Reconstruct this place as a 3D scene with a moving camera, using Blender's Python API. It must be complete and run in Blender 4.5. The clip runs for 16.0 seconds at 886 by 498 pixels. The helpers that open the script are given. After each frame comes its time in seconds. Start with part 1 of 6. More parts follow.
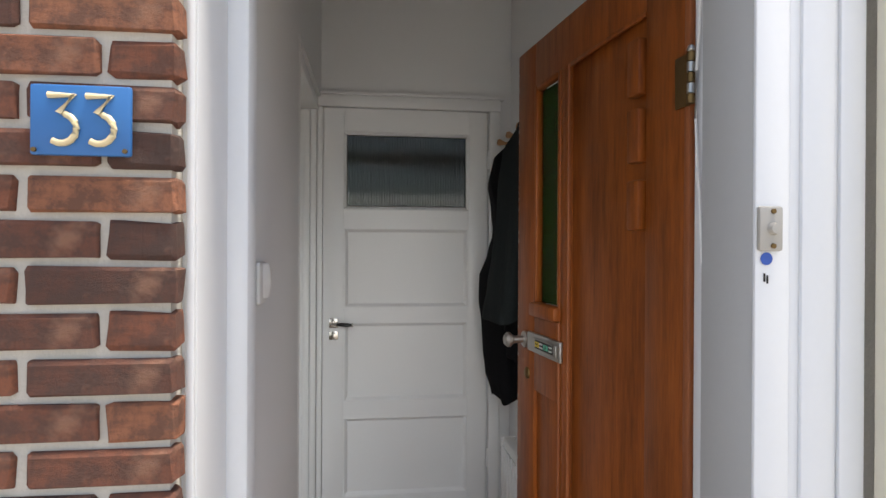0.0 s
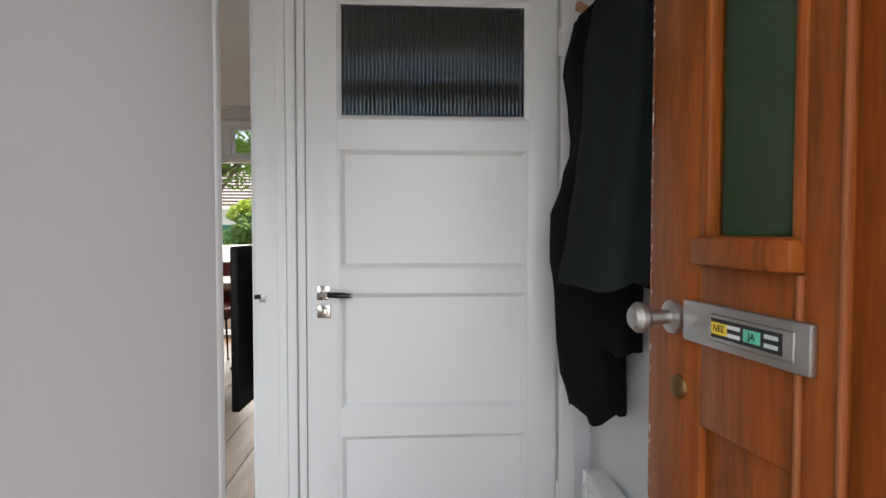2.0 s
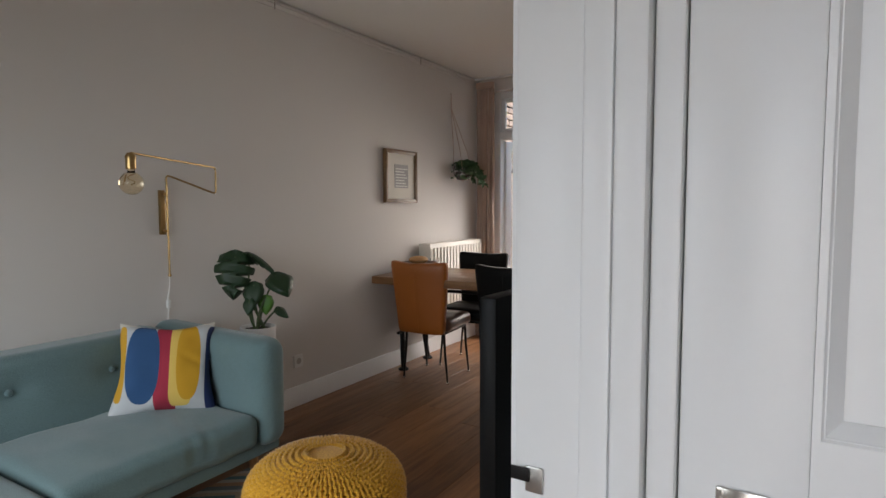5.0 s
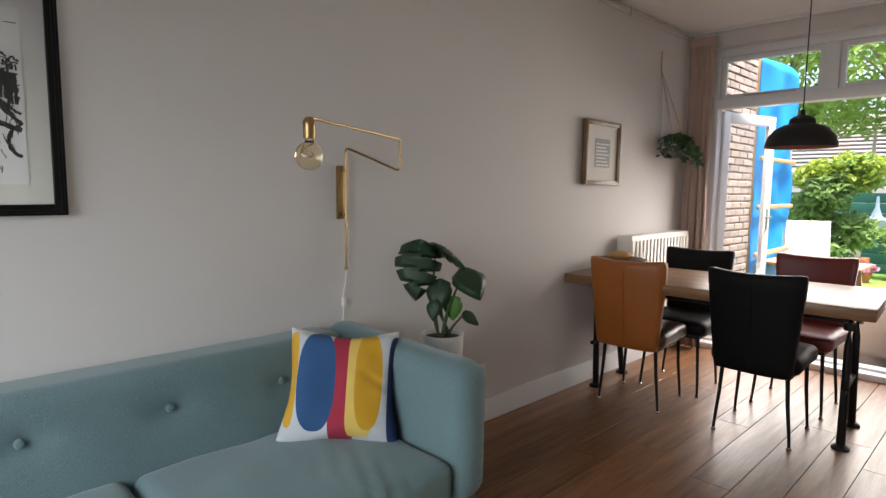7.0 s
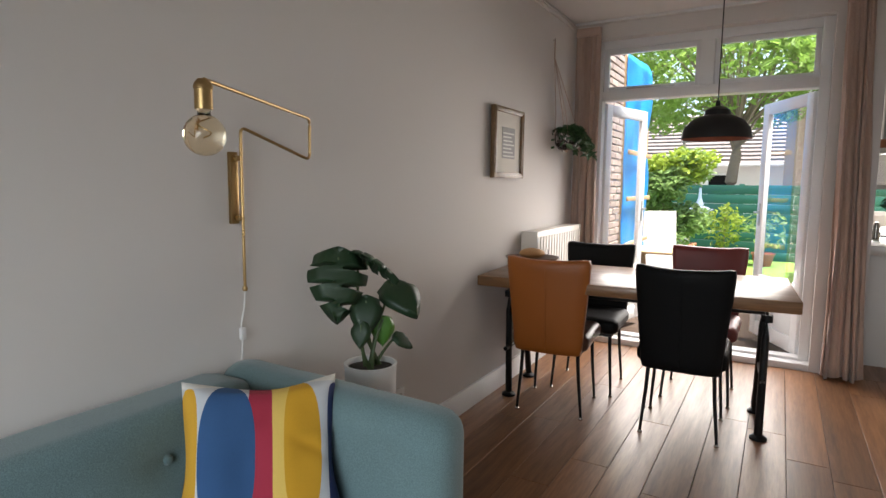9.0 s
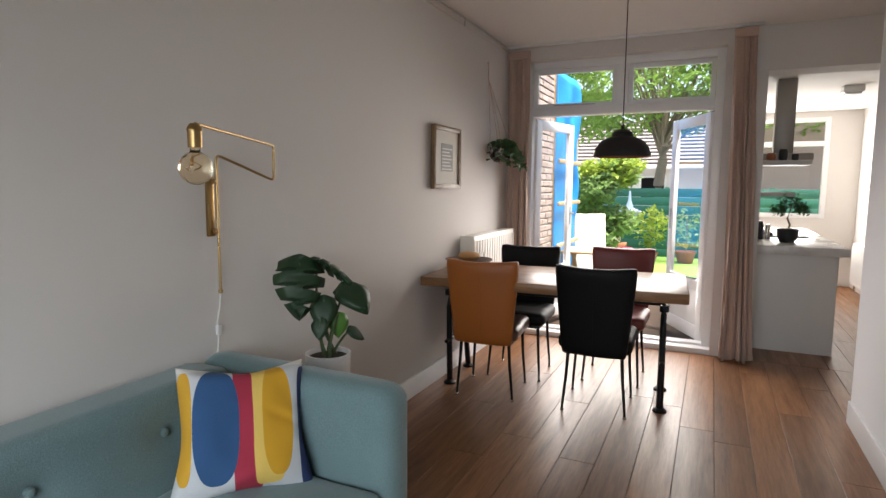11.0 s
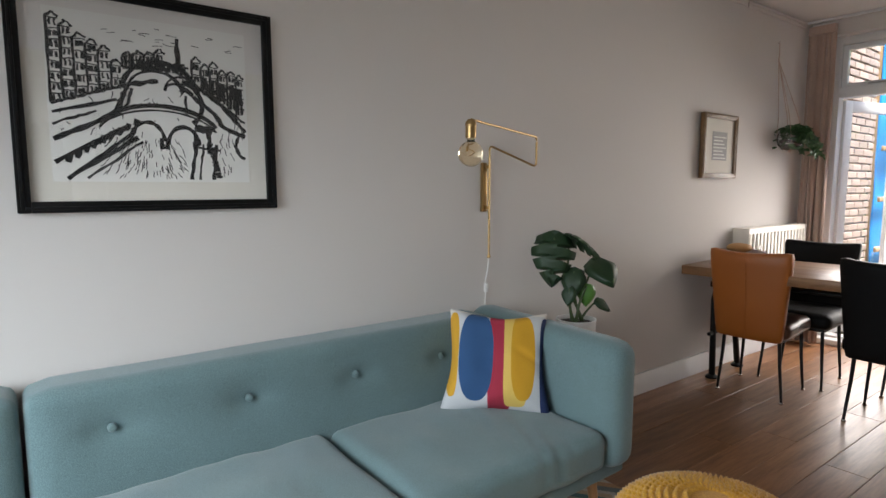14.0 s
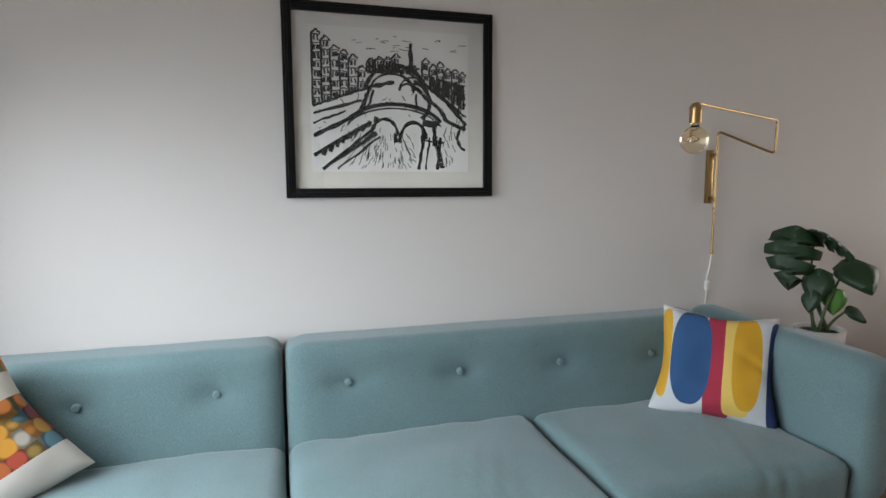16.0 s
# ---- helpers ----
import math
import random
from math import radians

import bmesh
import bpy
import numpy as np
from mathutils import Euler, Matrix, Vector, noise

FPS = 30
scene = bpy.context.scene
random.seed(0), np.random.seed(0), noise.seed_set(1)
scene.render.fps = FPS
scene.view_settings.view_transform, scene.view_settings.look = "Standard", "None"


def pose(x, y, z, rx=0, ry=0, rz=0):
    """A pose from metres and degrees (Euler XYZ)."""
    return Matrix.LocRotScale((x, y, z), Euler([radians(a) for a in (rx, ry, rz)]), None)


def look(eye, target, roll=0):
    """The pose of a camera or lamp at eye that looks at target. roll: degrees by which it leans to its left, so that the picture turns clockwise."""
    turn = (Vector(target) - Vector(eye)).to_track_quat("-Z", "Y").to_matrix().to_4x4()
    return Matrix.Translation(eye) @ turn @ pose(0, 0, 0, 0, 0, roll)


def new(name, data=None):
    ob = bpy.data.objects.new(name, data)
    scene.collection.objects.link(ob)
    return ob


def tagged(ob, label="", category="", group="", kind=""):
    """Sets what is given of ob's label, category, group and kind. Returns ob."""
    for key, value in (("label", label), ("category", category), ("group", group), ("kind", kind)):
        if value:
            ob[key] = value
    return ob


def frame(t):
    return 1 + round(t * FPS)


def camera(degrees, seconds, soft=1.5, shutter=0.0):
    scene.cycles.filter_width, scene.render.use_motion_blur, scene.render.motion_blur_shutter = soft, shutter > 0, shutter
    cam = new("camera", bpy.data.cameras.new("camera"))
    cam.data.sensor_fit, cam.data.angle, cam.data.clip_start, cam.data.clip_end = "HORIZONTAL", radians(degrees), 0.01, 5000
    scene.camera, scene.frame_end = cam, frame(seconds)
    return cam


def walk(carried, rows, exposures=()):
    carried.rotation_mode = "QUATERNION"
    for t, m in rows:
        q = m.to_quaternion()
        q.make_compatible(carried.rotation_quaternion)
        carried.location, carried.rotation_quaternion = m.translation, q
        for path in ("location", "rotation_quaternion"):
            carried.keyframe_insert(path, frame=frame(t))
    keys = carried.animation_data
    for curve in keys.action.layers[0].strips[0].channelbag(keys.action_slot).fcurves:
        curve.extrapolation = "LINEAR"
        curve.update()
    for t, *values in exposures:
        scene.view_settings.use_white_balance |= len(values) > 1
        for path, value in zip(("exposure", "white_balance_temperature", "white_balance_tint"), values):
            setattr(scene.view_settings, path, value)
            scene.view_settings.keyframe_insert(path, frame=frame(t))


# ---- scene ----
cam = camera(75.2, 16.0)
PATH = [
    (0, (-0.155, -2.788, 1.346), (0.09, -0.803, 1.343), 0.3),
    (0.5, (-0.15, -2.628, 1.309), (0.1, -0.644, 1.303), 0.2),
    (1, (-0.105, -2.417, 1.244), (0.111, -0.429, 1.232), 0.0),
    (1.5, (-0.075, -2.127, 1.176), (0.093, -0.135, 1.116), -0.0),
    (2, (-0.073, -1.827, 1.188), (0.052, 0.168, 1.117), -0.0),
    (2.5, (-0.119, -1.544, 1.185), (-0.036, 0.453, 1.104), 0.0),
    (3, (-0.169, -1.289, 1.26), (-0.198, 0.708, 1.153), 0.0),
    (3.5, (-0.171, -1.111, 1.239), (-0.395, 0.873, 1.122), 0.1),
    (4, (-0.2, -0.881, 1.247), (-0.676, 1.056, 1.104), 0.0),
    (4.5, (-0.255, -0.709, 1.246), (-0.99, 1.145, 1.1), -0.0),
    (4.8, (-0.287, -0.597, 1.25), (-1.205, 1.173, 1.1), -0.1),
    (5, (-0.307, -0.535, 1.248), (-1.346, 1.168, 1.104), -0.2),
    (7.3, (-1.06, -0.149, 1.248), (-2.493, 1.231, 1.043), 0.6),
    (7.5, (-1.12, -0.125, 1.24), (-2.556, 1.253, 1.039), 0.5),
    (8, (-1.292, -0.092, 1.231), (-2.694, 1.319, 1.022), 0.5),
    (8.5, (-1.41, -0.059, 1.238), (-2.63, 1.51, 1.014), 0.6),
    (9, (-1.514, -0.035, 1.246), (-2.517, 1.681, 1.022), 0.5),
    (9.5, (-1.54, -0.085, 1.261), (-2.378, 1.718, 1.041), 0.3),
    (9.7, (-1.53, -0.134, 1.266), (-2.326, 1.688, 1.046), 0.2),
    (11.8, (-1.193, -0.456, 1.323), (-2.147, 1.288, 1.105), 0.4),
    (12, (-1.172, -0.482, 1.318), (-2.171, 1.236, 1.101), 0.3),
    (12.5, (-1.12, -0.538, 1.3), (-2.253, 1.096, 1.082), 0.3),
    (13, (-1.069, -0.552, 1.286), (-2.375, 0.948, 1.064), 0.1),
    (13.5, (-1.02, -0.538, 1.262), (-2.477, 0.814, 1.042), 0.1),
    (14, (-0.995, -0.537, 1.232), (-2.585, 0.657, 1.016), -0.0),
    (14.5, (-0.975, -0.534, 1.227), (-2.689, 0.473, 1.009), -0.1),
    (15, (-0.959, -0.527, 1.216), (-2.76, 0.316, 1.001), -0.1),
    (15.5, (-0.966, -0.547, 1.215), (-2.827, 0.152, 0.992), 0.0),
    (16, (-0.954, -0.546, 1.216), (-2.865, -0.004, 0.979), -0.1),
]
walk(cam, [(t, look(eye, target, roll)) for t, eye, target, roll in PATH],
     exposures=[(0, 0.93, 7050, 11), (1.0, 1.2, 6900, 11), (1.5, 1.5, 6800, 11), (3.0, 1.6, 6800, 11), (4.0, 1.25, 6700, 12), (5.2, 1.6, 6700, 12), (7.3, 1.85, 6600, 12), (12, 1.9, 6600, 12), (16, 1.95, 6500, 12)])

# ---- world, sun and large lights ----
world = bpy.data.worlds.new("sky")
scene.world = world
world.use_nodes = True
wn = world.node_tree.nodes
sky = wn.new("ShaderNodeTexSky")
sky.sky_type, sky.sun_disc = "NISHITA", False
sky.sun_elevation, sky.sun_rotation = radians(76), radians(94)
sky.air_density, sky.dust_density, sky.ozone_density = 1.0, 3.0, 1.0
world.node_tree.links.new(sky.outputs[0], wn["Background"].inputs[0])
wn["Background"].inputs[1].default_value = 0.15

sun = new("sun", bpy.data.lights.new("sun", "SUN"))
sun.data.energy, sun.data.angle, sun.data.color = 5.0, radians(12), (1.0, 0.96, 0.9)
sun.matrix_world = look((0, 0, 30), (-7.5, 1.0, 0))


def window_light(name, eye, target, sx, sy, watts, color=(0.9, 0.95, 1.0), spread=180):
    """Sky light that stands in a window's opening."""
    ob = new(name, bpy.data.lights.new(name, "AREA"))
    ob.data.shape, ob.data.size, ob.data.size_y, ob.data.energy, ob.data.color = "RECTANGLE", sx, sy, watts, color
    ob.data.spread = radians(spread)
    ob.matrix_world = look(eye, target)
    return ob


window_light("front_window_light", (-1.72, -1.70, 1.25), (-1.95, -0.6, 0.33), 1.65, 1.1, 7.8, (0.85, 0.94, 1.0), 114)
window_light("garden_door_light", (-2.06, 4.57, 1.00), (-2.06, 3.2, 0.30), 1.35, 1.6, 9.0, (1.0, 0.94, 0.89), 132)
window_light("kitchen_window_light", (-0.40, 8.77, 1.45), (-0.40, 5.5, 1.45), 0.8, 1.0, 16, (1.0, 0.98, 0.95))
window_light("front_door_light", (0.03, -1.68, 1.10), (0.03, -0.1, 0.40), 0.55, 1.4, 1.05, (0.97, 0.98, 1.0), 100)


# ---- materials ----
def nodes_of(m):
    m.use_nodes = True
    return m.node_tree.nodes, m.node_tree.links, m.node_tree.nodes["Principled BSDF"]


def coords(n, l, kind="Object", scale=(1, 1, 1)):
    tc, mp = n.new("ShaderNodeTexCoord"), n.new("ShaderNodeMapping")
    mp.inputs["Scale"].default_value = scale
    l.new(tc.outputs[kind], mp.inputs[0])
    return mp.outputs[0]


def noise_tex(n, l, vec, scale, detail=4, rough=0.6):
    t = n.new("ShaderNodeTexNoise")
    t.inputs["Scale"].default_value, t.inputs["Detail"].default_value, t.inputs["Roughness"].default_value = scale, detail, rough
    if vec is not None:
        l.new(vec, t.inputs["Vector"])
    return t.outputs["Fac"]


def ramp(n, l, fac, stops):
    r = n.new("ShaderNodeValToRGB")
    while len(r.color_ramp.elements) < len(stops):
        r.color_ramp.elements.new(0.5)
    for e, (p, c) in zip(r.color_ramp.elements, stops):
        e.position, e.color = p, (*c, 1)
    l.new(fac, r.inputs[0])
    return r.outputs[0]


def mix(n, l, fac, a, b, mode="MIX"):
    m = n.new("ShaderNodeMix")
    m.data_type, m.blend_type = "RGBA", mode
    for socket, v in ((m.inputs[0], fac), (m.inputs[6], a), (m.inputs[7], b)):
        if isinstance(v, (int, float)):
            socket.default_value = v
        elif isinstance(v, tuple):
            socket.default_value = (*v, 1)
        else:
            l.new(v, socket)
    return m.outputs[2]


def bump(n, l, p, height, strength, dist=0.002):
    b = n.new("ShaderNodeBump")
    b.inputs["Strength"].default_value, b.inputs["Distance"].default_value = strength, dist
    l.new(height, b.inputs["Height"])
    l.new(b.outputs[0], p.inputs["Normal"])


def scaled(c, k):
    return tuple(min(1, v * k) for v in c)


def plain(name, color, rough=0.5, metal=0.0, vary=0.12, grain=60, big=2.5, relief=0.15, stretch=(1, 1, 1), per_object=0.0):
    """A surface of one colour with grain and patches at two scales."""
    m = bpy.data.materials.new(name)
    n, l, p = nodes_of(m)
    v = coords(n, l, "Object", stretch)
    f1, f2 = noise_tex(n, l, v, grain), noise_tex(n, l, v, big, 3)
    c = mix(n, l, f2, scaled(color, 1 - vary), scaled(color, 1 + vary))
    c = mix(n, l, 0.5, c, mix(n, l, f1, scaled(color, 1 - vary), scaled(color, 1 + vary)))
    if per_object:
        info = n.new("ShaderNodeObjectInfo")
        hv = n.new("ShaderNodeHueSaturation")
        mr = n.new("ShaderNodeMapRange")
        mr.inputs[3].default_value, mr.inputs[4].default_value = 1 - per_object, 1 + per_object
        l.new(info.outputs["Random"], mr.inputs[0])
        l.new(mr.outputs[0], hv.inputs["Value"])
        l.new(c, hv.inputs["Color"])
        c = hv.outputs[0]
    l.new(c, p.inputs["Base Color"])
    rr = n.new("ShaderNodeMapRange")
    rr.inputs[3].default_value, rr.inputs[4].default_value = max(0.02, rough - 0.08), min(1, rough + 0.08)
    l.new(f2, rr.inputs[0])
    l.new(rr.outputs[0], p.inputs["Roughness"])
    p.inputs["Metallic"].default_value = metal
    if relief:
        bump(n, l, p, f1, relief)
    return m


def wood(name, dark, light, rough=0.4, along=(14, 1.2, 14), per_object=0.0, relief=0.15, coat=0.0):
    m = bpy.data.materials.new(name)
    n, l, p = nodes_of(m)
    v = coords(n, l, "Object", along)
    if per_object:
        info, add = n.new("ShaderNodeObjectInfo"), n.new("ShaderNodeVectorMath")
        sc = n.new("ShaderNodeVectorMath")
        sc.operation = "SCALE"
        sc.inputs[3].default_value = 40
        cmb = n.new("ShaderNodeCombineXYZ")
        for i in range(3):
            l.new(info.outputs["Random"], cmb.inputs[i])
        l.new(cmb.outputs[0], sc.inputs[0])
        l.new(v, add.inputs[0])
        l.new(sc.outputs[0], add.inputs[1])
        v = add.outputs[0]
    f = noise_tex(n, l, v, 1.6, 8, 0.68)
    fine = noise_tex(n, l, v, 9, 3, 0.6)
    mid = tuple((a + b) / 2 for a, b in zip(dark, light))
    c = ramp(n, l, f, [(0.28, dark), (0.5, mid), (0.72, light)])
    c = mix(n, l, 0.25, c, ramp(n, l, fine, [(0.35, dark), (0.65, light)]))
    if per_object:
        hv, mr = n.new("ShaderNodeHueSaturation"), n.new("ShaderNodeMapRange")
        mr.inputs[3].default_value, mr.inputs[4].default_value = 1 - per_object, 1 + per_object
        l.new(info.outputs["Random"], mr.inputs[0])
        l.new(mr.outputs[0], hv.inputs["Value"])
        l.new(c, hv.inputs["Color"])
        c = hv.outputs[0]
        knots = noise_tex(n, l, coords(n, l, "Object", (3.5, 1.5, 3.5)), 2.2, 2)
        c = mix(n, l, ramp(n, l, knots, [(0.68, (0, 0, 0)), (0.78, (0.55, 0.55, 0.55))]), c, scaled(dark, 0.6))
    l.new(c, p.inputs["Base Color"])
    l.new(ramp(n, l, f, [(0.3, (rough + 0.08,) * 3), (0.7, (rough - 0.06,) * 3)]), p.inputs["Roughness"])
    p.inputs["Coat Weight"].default_value = coat
    bump(n, l, p, fine, relief, 0.001)
    return m


def fabric(name, a, b, scale=420, rough=0.95, relief=0.35, sheen=0.3):
    m = bpy.data.materials.new(name)
    n, l, p = nodes_of(m)
    v = coords(n, l)
    weave = noise_tex(n, l, v, scale, 2)
    patch = noise_tex(n, l, v, 5, 3)
    c = mix(n, l, ramp(n, l, weave, [(0.35, (0, 0, 0)), (0.65, (1, 1, 1))]), a, b)
    c = mix(n, l, ramp(n, l, patch, [(0.3, (0.0,) * 3), (0.7, (0.3,) * 3)]), c, scaled(b, 1.1))
    l.new(c, p.inputs["Base Color"])
    p.inputs["Roughness"].default_value = rough
    p.inputs["Sheen Weight"].default_value = sheen
    bump(n, l, p, weave, relief, 0.001)
    return m


def glass(name, color=(1, 1, 1), rough=0.0, alpha_shadow=False):
    m = bpy.data.materials.new(name)
    n, l, p = nodes_of(m)
    p.inputs["Base Color"].default_value = (*color, 1)
    p.inputs["Transmission Weight"].default_value = 1.0
    p.inputs["Roughness"].default_value = rough
    p.inputs["IOR"].default_value = 1.45
    return m


def shape_mask(n, l, vec, cx, cy, rx, ry, power=2.0):
    """1 inside a rounded figure in the x, y plane of the object, 0 outside."""
    sep = n.new("ShaderNodeSeparateXYZ")
    l.new(vec, sep.inputs[0])
    terms = []
    for out, c, r in ((sep.outputs[0], cx, rx), (sep.outputs[1], cy, ry)):
        s = n.new("ShaderNodeMath")
        s.operation = "SUBTRACT"
        l.new(out, s.inputs[0])
        s.inputs[1].default_value = c
        d = n.new("ShaderNodeMath")
        d.operation = "DIVIDE"
        l.new(s.outputs[0], d.inputs[0])
        d.inputs[1].default_value = r
        a = n.new("ShaderNodeMath")
        a.operation = "ABSOLUTE"
        l.new(d.outputs[0], a.inputs[0])
        w = n.new("ShaderNodeMath")
        w.operation = "POWER"
        l.new(a.outputs[0], w.inputs[0])
        w.inputs[1].default_value = power
        terms.append(w.outputs[0])
    t = n.new("ShaderNodeMath")
    t.operation = "ADD"
    l.new(terms[0], t.inputs[0])
    l.new(terms[1], t.inputs[1])
    lt = n.new("ShaderNodeMath")
    lt.operation = "LESS_THAN"
    l.new(t.outputs[0], lt.inputs[0])
    lt.inputs[1].default_value = 1.0
    return lt.outputs[0]


def printed(name, ground, shapes, rough=0.95):
    """Cloth with printed figures: (cx, cy, rx, ry, power, colour)."""
    m = bpy.data.materials.new(name)
    n, l, p = nodes_of(m)
    v = coords(n, l)
    c = ground
    for cx, cy, rx, ry, power, color in shapes:
        c = mix(n, l, shape_mask(n, l, v, cx, cy, rx, ry, power), c, color)
    w = noise_tex(n, l, v, 500, 2)
    c = mix(n, l, 0.12, c, ramp(n, l, w, [(0.3, (0.2, 0.2, 0.2)), (0.7, (1, 1, 1))]), "MULTIPLY")
    l.new(c, p.inputs["Base Color"])
    p.inputs["Roughness"].default_value = rough
    bump(n, l, p, w, 0.3, 0.001)
    return m


def leafy(name, color, vary=0.5):
    """Thin foliage: part of the light passes through the leaf."""
    m = plain(name, color, 0.5, vary=vary, grain=5, big=1.2, relief=0.0)
    n, l = m.node_tree.nodes, m.node_tree.links
    p, out = n["Principled BSDF"], n["Material Output"]
    tr, mx = n.new("ShaderNodeBsdfTranslucent"), n.new("ShaderNodeMixShader")
    src = p.inputs["Base Color"].links[0].from_socket
    l.new(src, tr.inputs[0])
    mx.inputs[0].default_value = 0.5
    l.new(p.outputs[0], mx.inputs[1])
    l.new(tr.outputs[0], mx.inputs[2])
    l.new(mx.outputs[0], out.inputs[0])
    return m


WALL = plain("wall_paint", (0.665, 0.634, 0.600), 0.85, vary=0.02, grain=220, big=1.2, relief=0.06)
HALL_WALL = plain("hall_wall_paint", (0.76, 0.77, 0.77), 0.8, vary=0.02, grain=200, big=1.2, relief=0.06)
CEILING = plain("ceiling_paint", (0.76, 0.74, 0.71), 0.9, vary=0.02, grain=150, relief=0.05)
WHITE = plain("white_gloss_paint", (0.78, 0.79, 0.785), 0.32, vary=0.025, grain=90, big=3, relief=0.05)
FACADE_WHITE = plain("facade_white_paint", (0.76, 0.78, 0.80), 0.4, vary=0.03, grain=80, big=3, relief=0.06)
CREAM = plain("cream_paint", (0.72, 0.68, 0.56), 0.45, vary=0.03)
GREY_JAMB = plain("grey_reveal", (0.48, 0.49, 0.49), 0.5, vary=0.04)
DOOR_WOOD = wood("varnished_hardwood", (0.105, 0.024, 0.005), (0.37, 0.098, 0.014), 0.40, (17, 17, 1.5))
EDGE_WOOD = wood("bare_door_edge_wood", (0.17, 0.042, 0.010), (0.36, 0.115, 0.035), 0.45, (9, 9, 1.1))
FLOOR_WOOD = wood("oak_plank", (0.105, 0.043, 0.017), (0.33, 0.155, 0.064), 0.36, (12, 0.9, 12), per_object=0.26, relief=0.12)
TABLE_WOOD = wood("table_wood", (0.11, 0.048, 0.018), (0.32, 0.165, 0.07), 0.32, (1.2, 12, 12))
PINE = wood("pine", (0.42, 0.27, 0.13), (0.62, 0.44, 0.24), 0.5, (8, 1.2, 8))
PEG_WOOD = wood("turned_beech", (0.38, 0.19, 0.08), (0.55, 0.30, 0.14), 0.4, (8, 8, 2))
DECK_WOOD = wood("weathered_deck", (0.26, 0.24, 0.22), (0.42, 0.40, 0.37), 0.75, (1.2, 8, 8), per_object=0.15)
SOFA = fabric("teal_sofa_cloth", (0.088, 0.146, 0.153), (0.150, 0.236, 0.246), 420, relief=0.16)
CURTAIN = fabric("beige_curtain_cloth", (0.36, 0.25, 0.195), (0.52, 0.385, 0.31), 300)
KNIT = fabric("mustard_knit", (0.55, 0.25, 0.012), (0.78, 0.42, 0.035), 160, relief=0.5)
COAT = fabric("black_coat_cloth", (0.004, 0.004, 0.005), (0.009, 0.009, 0.010), 300, sheen=0.0)
COAT_GREY = fabric("charcoal_coat_cloth", (0.010, 0.013, 0.013), (0.019, 0.024, 0.025), 300, sheen=0.0)
LEATHER_BLACK = plain("black_leather", (0.004, 0.004, 0.004), 0.55, vary=0.3, grain=160, relief=0.25)
LEATHER_COGNAC = plain("cognac_leather", (0.31, 0.088, 0.009), 0.45, vary=0.14, grain=160, big=6, relief=0.25)
LEATHER_RED = plain("oxblood_leather", (0.16, 0.022, 0.018), 0.42, vary=0.14, grain=160, big=6, relief=0.25)
SEAT_BROWN = plain("brown_leather_seat", (0.075, 0.032, 0.018), 0.3, vary=0.2, grain=140, big=7, relief=0.3)
IRON = plain("black_iron", (0.012, 0.012, 0.012), 0.45, 0.6, vary=0.25, grain=200, relief=0.2)
CHROME = plain("polished_nickel", (0.55, 0.52, 0.48), 0.2, 1.0, vary=0.06, relief=0.0)
ALU = plain("brushed_aluminium", (0.48, 0.47, 0.45), 0.38, 1.0, vary=0.08, grain=200, relief=0.08)
BRASS = plain("brass", (0.40, 0.265, 0.115), 0.3, 1.0, vary=0.12, grain=40, relief=0.05)
OLD_BRASS = plain("old_brass", (0.22, 0.14, 0.06), 0.45, 1.0, vary=0.3, grain=120, relief=0.2)
EBONY = plain("black_handle_grip", (0.012, 0.010, 0.010), 0.22, vary=0.2)
TV_BLACK = plain("tv_black", (0.003, 0.003, 0.003), 0.45, vary=0.2, relief=0.0)
PENDANT_BLACK = plain("black_enamel_shade", (0.014, 0.013, 0.013), 0.45, 0.3, vary=0.2)
PENDANT_IN = plain("copper_shade_inside", (0.30, 0.09, 0.05), 0.45, 0.6, vary=0.12)
RADIATOR = plain("radiator_enamel", (0.74, 0.70, 0.62), 0.35, vary=0.03, relief=0.03)
PORCELAIN = plain("white_pot", (0.78, 0.77, 0.75), 0.5, vary=0.04)
SOIL = plain("soil", (0.035, 0.024, 0.016), 0.95, vary=0.4, grain=120, relief=0.6)
LEAF_DARK = plain("monstera_leaf", (0.013, 0.040, 0.013), 0.52, vary=0.35, grain=18, relief=0.1)
LEAF_YOUNG = plain("young_leaf", (0.07, 0.19, 0.025), 0.42, vary=0.25, grain=18, relief=0.1)
STALK = plain("stalk", (0.055, 0.09, 0.03), 0.5, vary=0.3)
FERN = plain("hanging_plant_leaf", (0.03, 0.085, 0.022), 0.5, vary=0.5, grain=30)
FOLIAGE = leafy("tree_leaf", (0.24, 0.38, 0.075))
IVY = leafy("ivy_leaf", (0.24, 0.35, 0.12), 0.6)
HEDGE_YELLOW = leafy("yellow_green_leaf", (0.28, 0.36, 0.05))
BARK = plain("bark", (0.20, 0.16, 0.11), 0.9, vary=0.4, grain=25, relief=0.6)
GRASS = plain("lawn", (0.13, 0.24, 0.035), 0.9, vary=0.35, grain=70, big=3, relief=0.8)
FENCE_GREEN = plain("green_fence_paint", (0.022, 0.125, 0.085), 0.55, vary=0.2, grain=40, per_object=0.12)
BLUE_TARP = plain("blue_tarpaulin", (0.010, 0.25, 0.68), 0.42, vary=0.16, grain=5, big=1.4, relief=0.3)
BLUE_PAINT = plain("blue_bench_paint", (0.20, 0.32, 0.56), 0.5, vary=0.1)
TERRACOTTA = plain("terracotta", (0.38, 0.14, 0.07), 0.8, vary=0.2)
BOARD_WHITE = plain("white_board", (0.78, 0.76, 0.72), 0.6, vary=0.04)
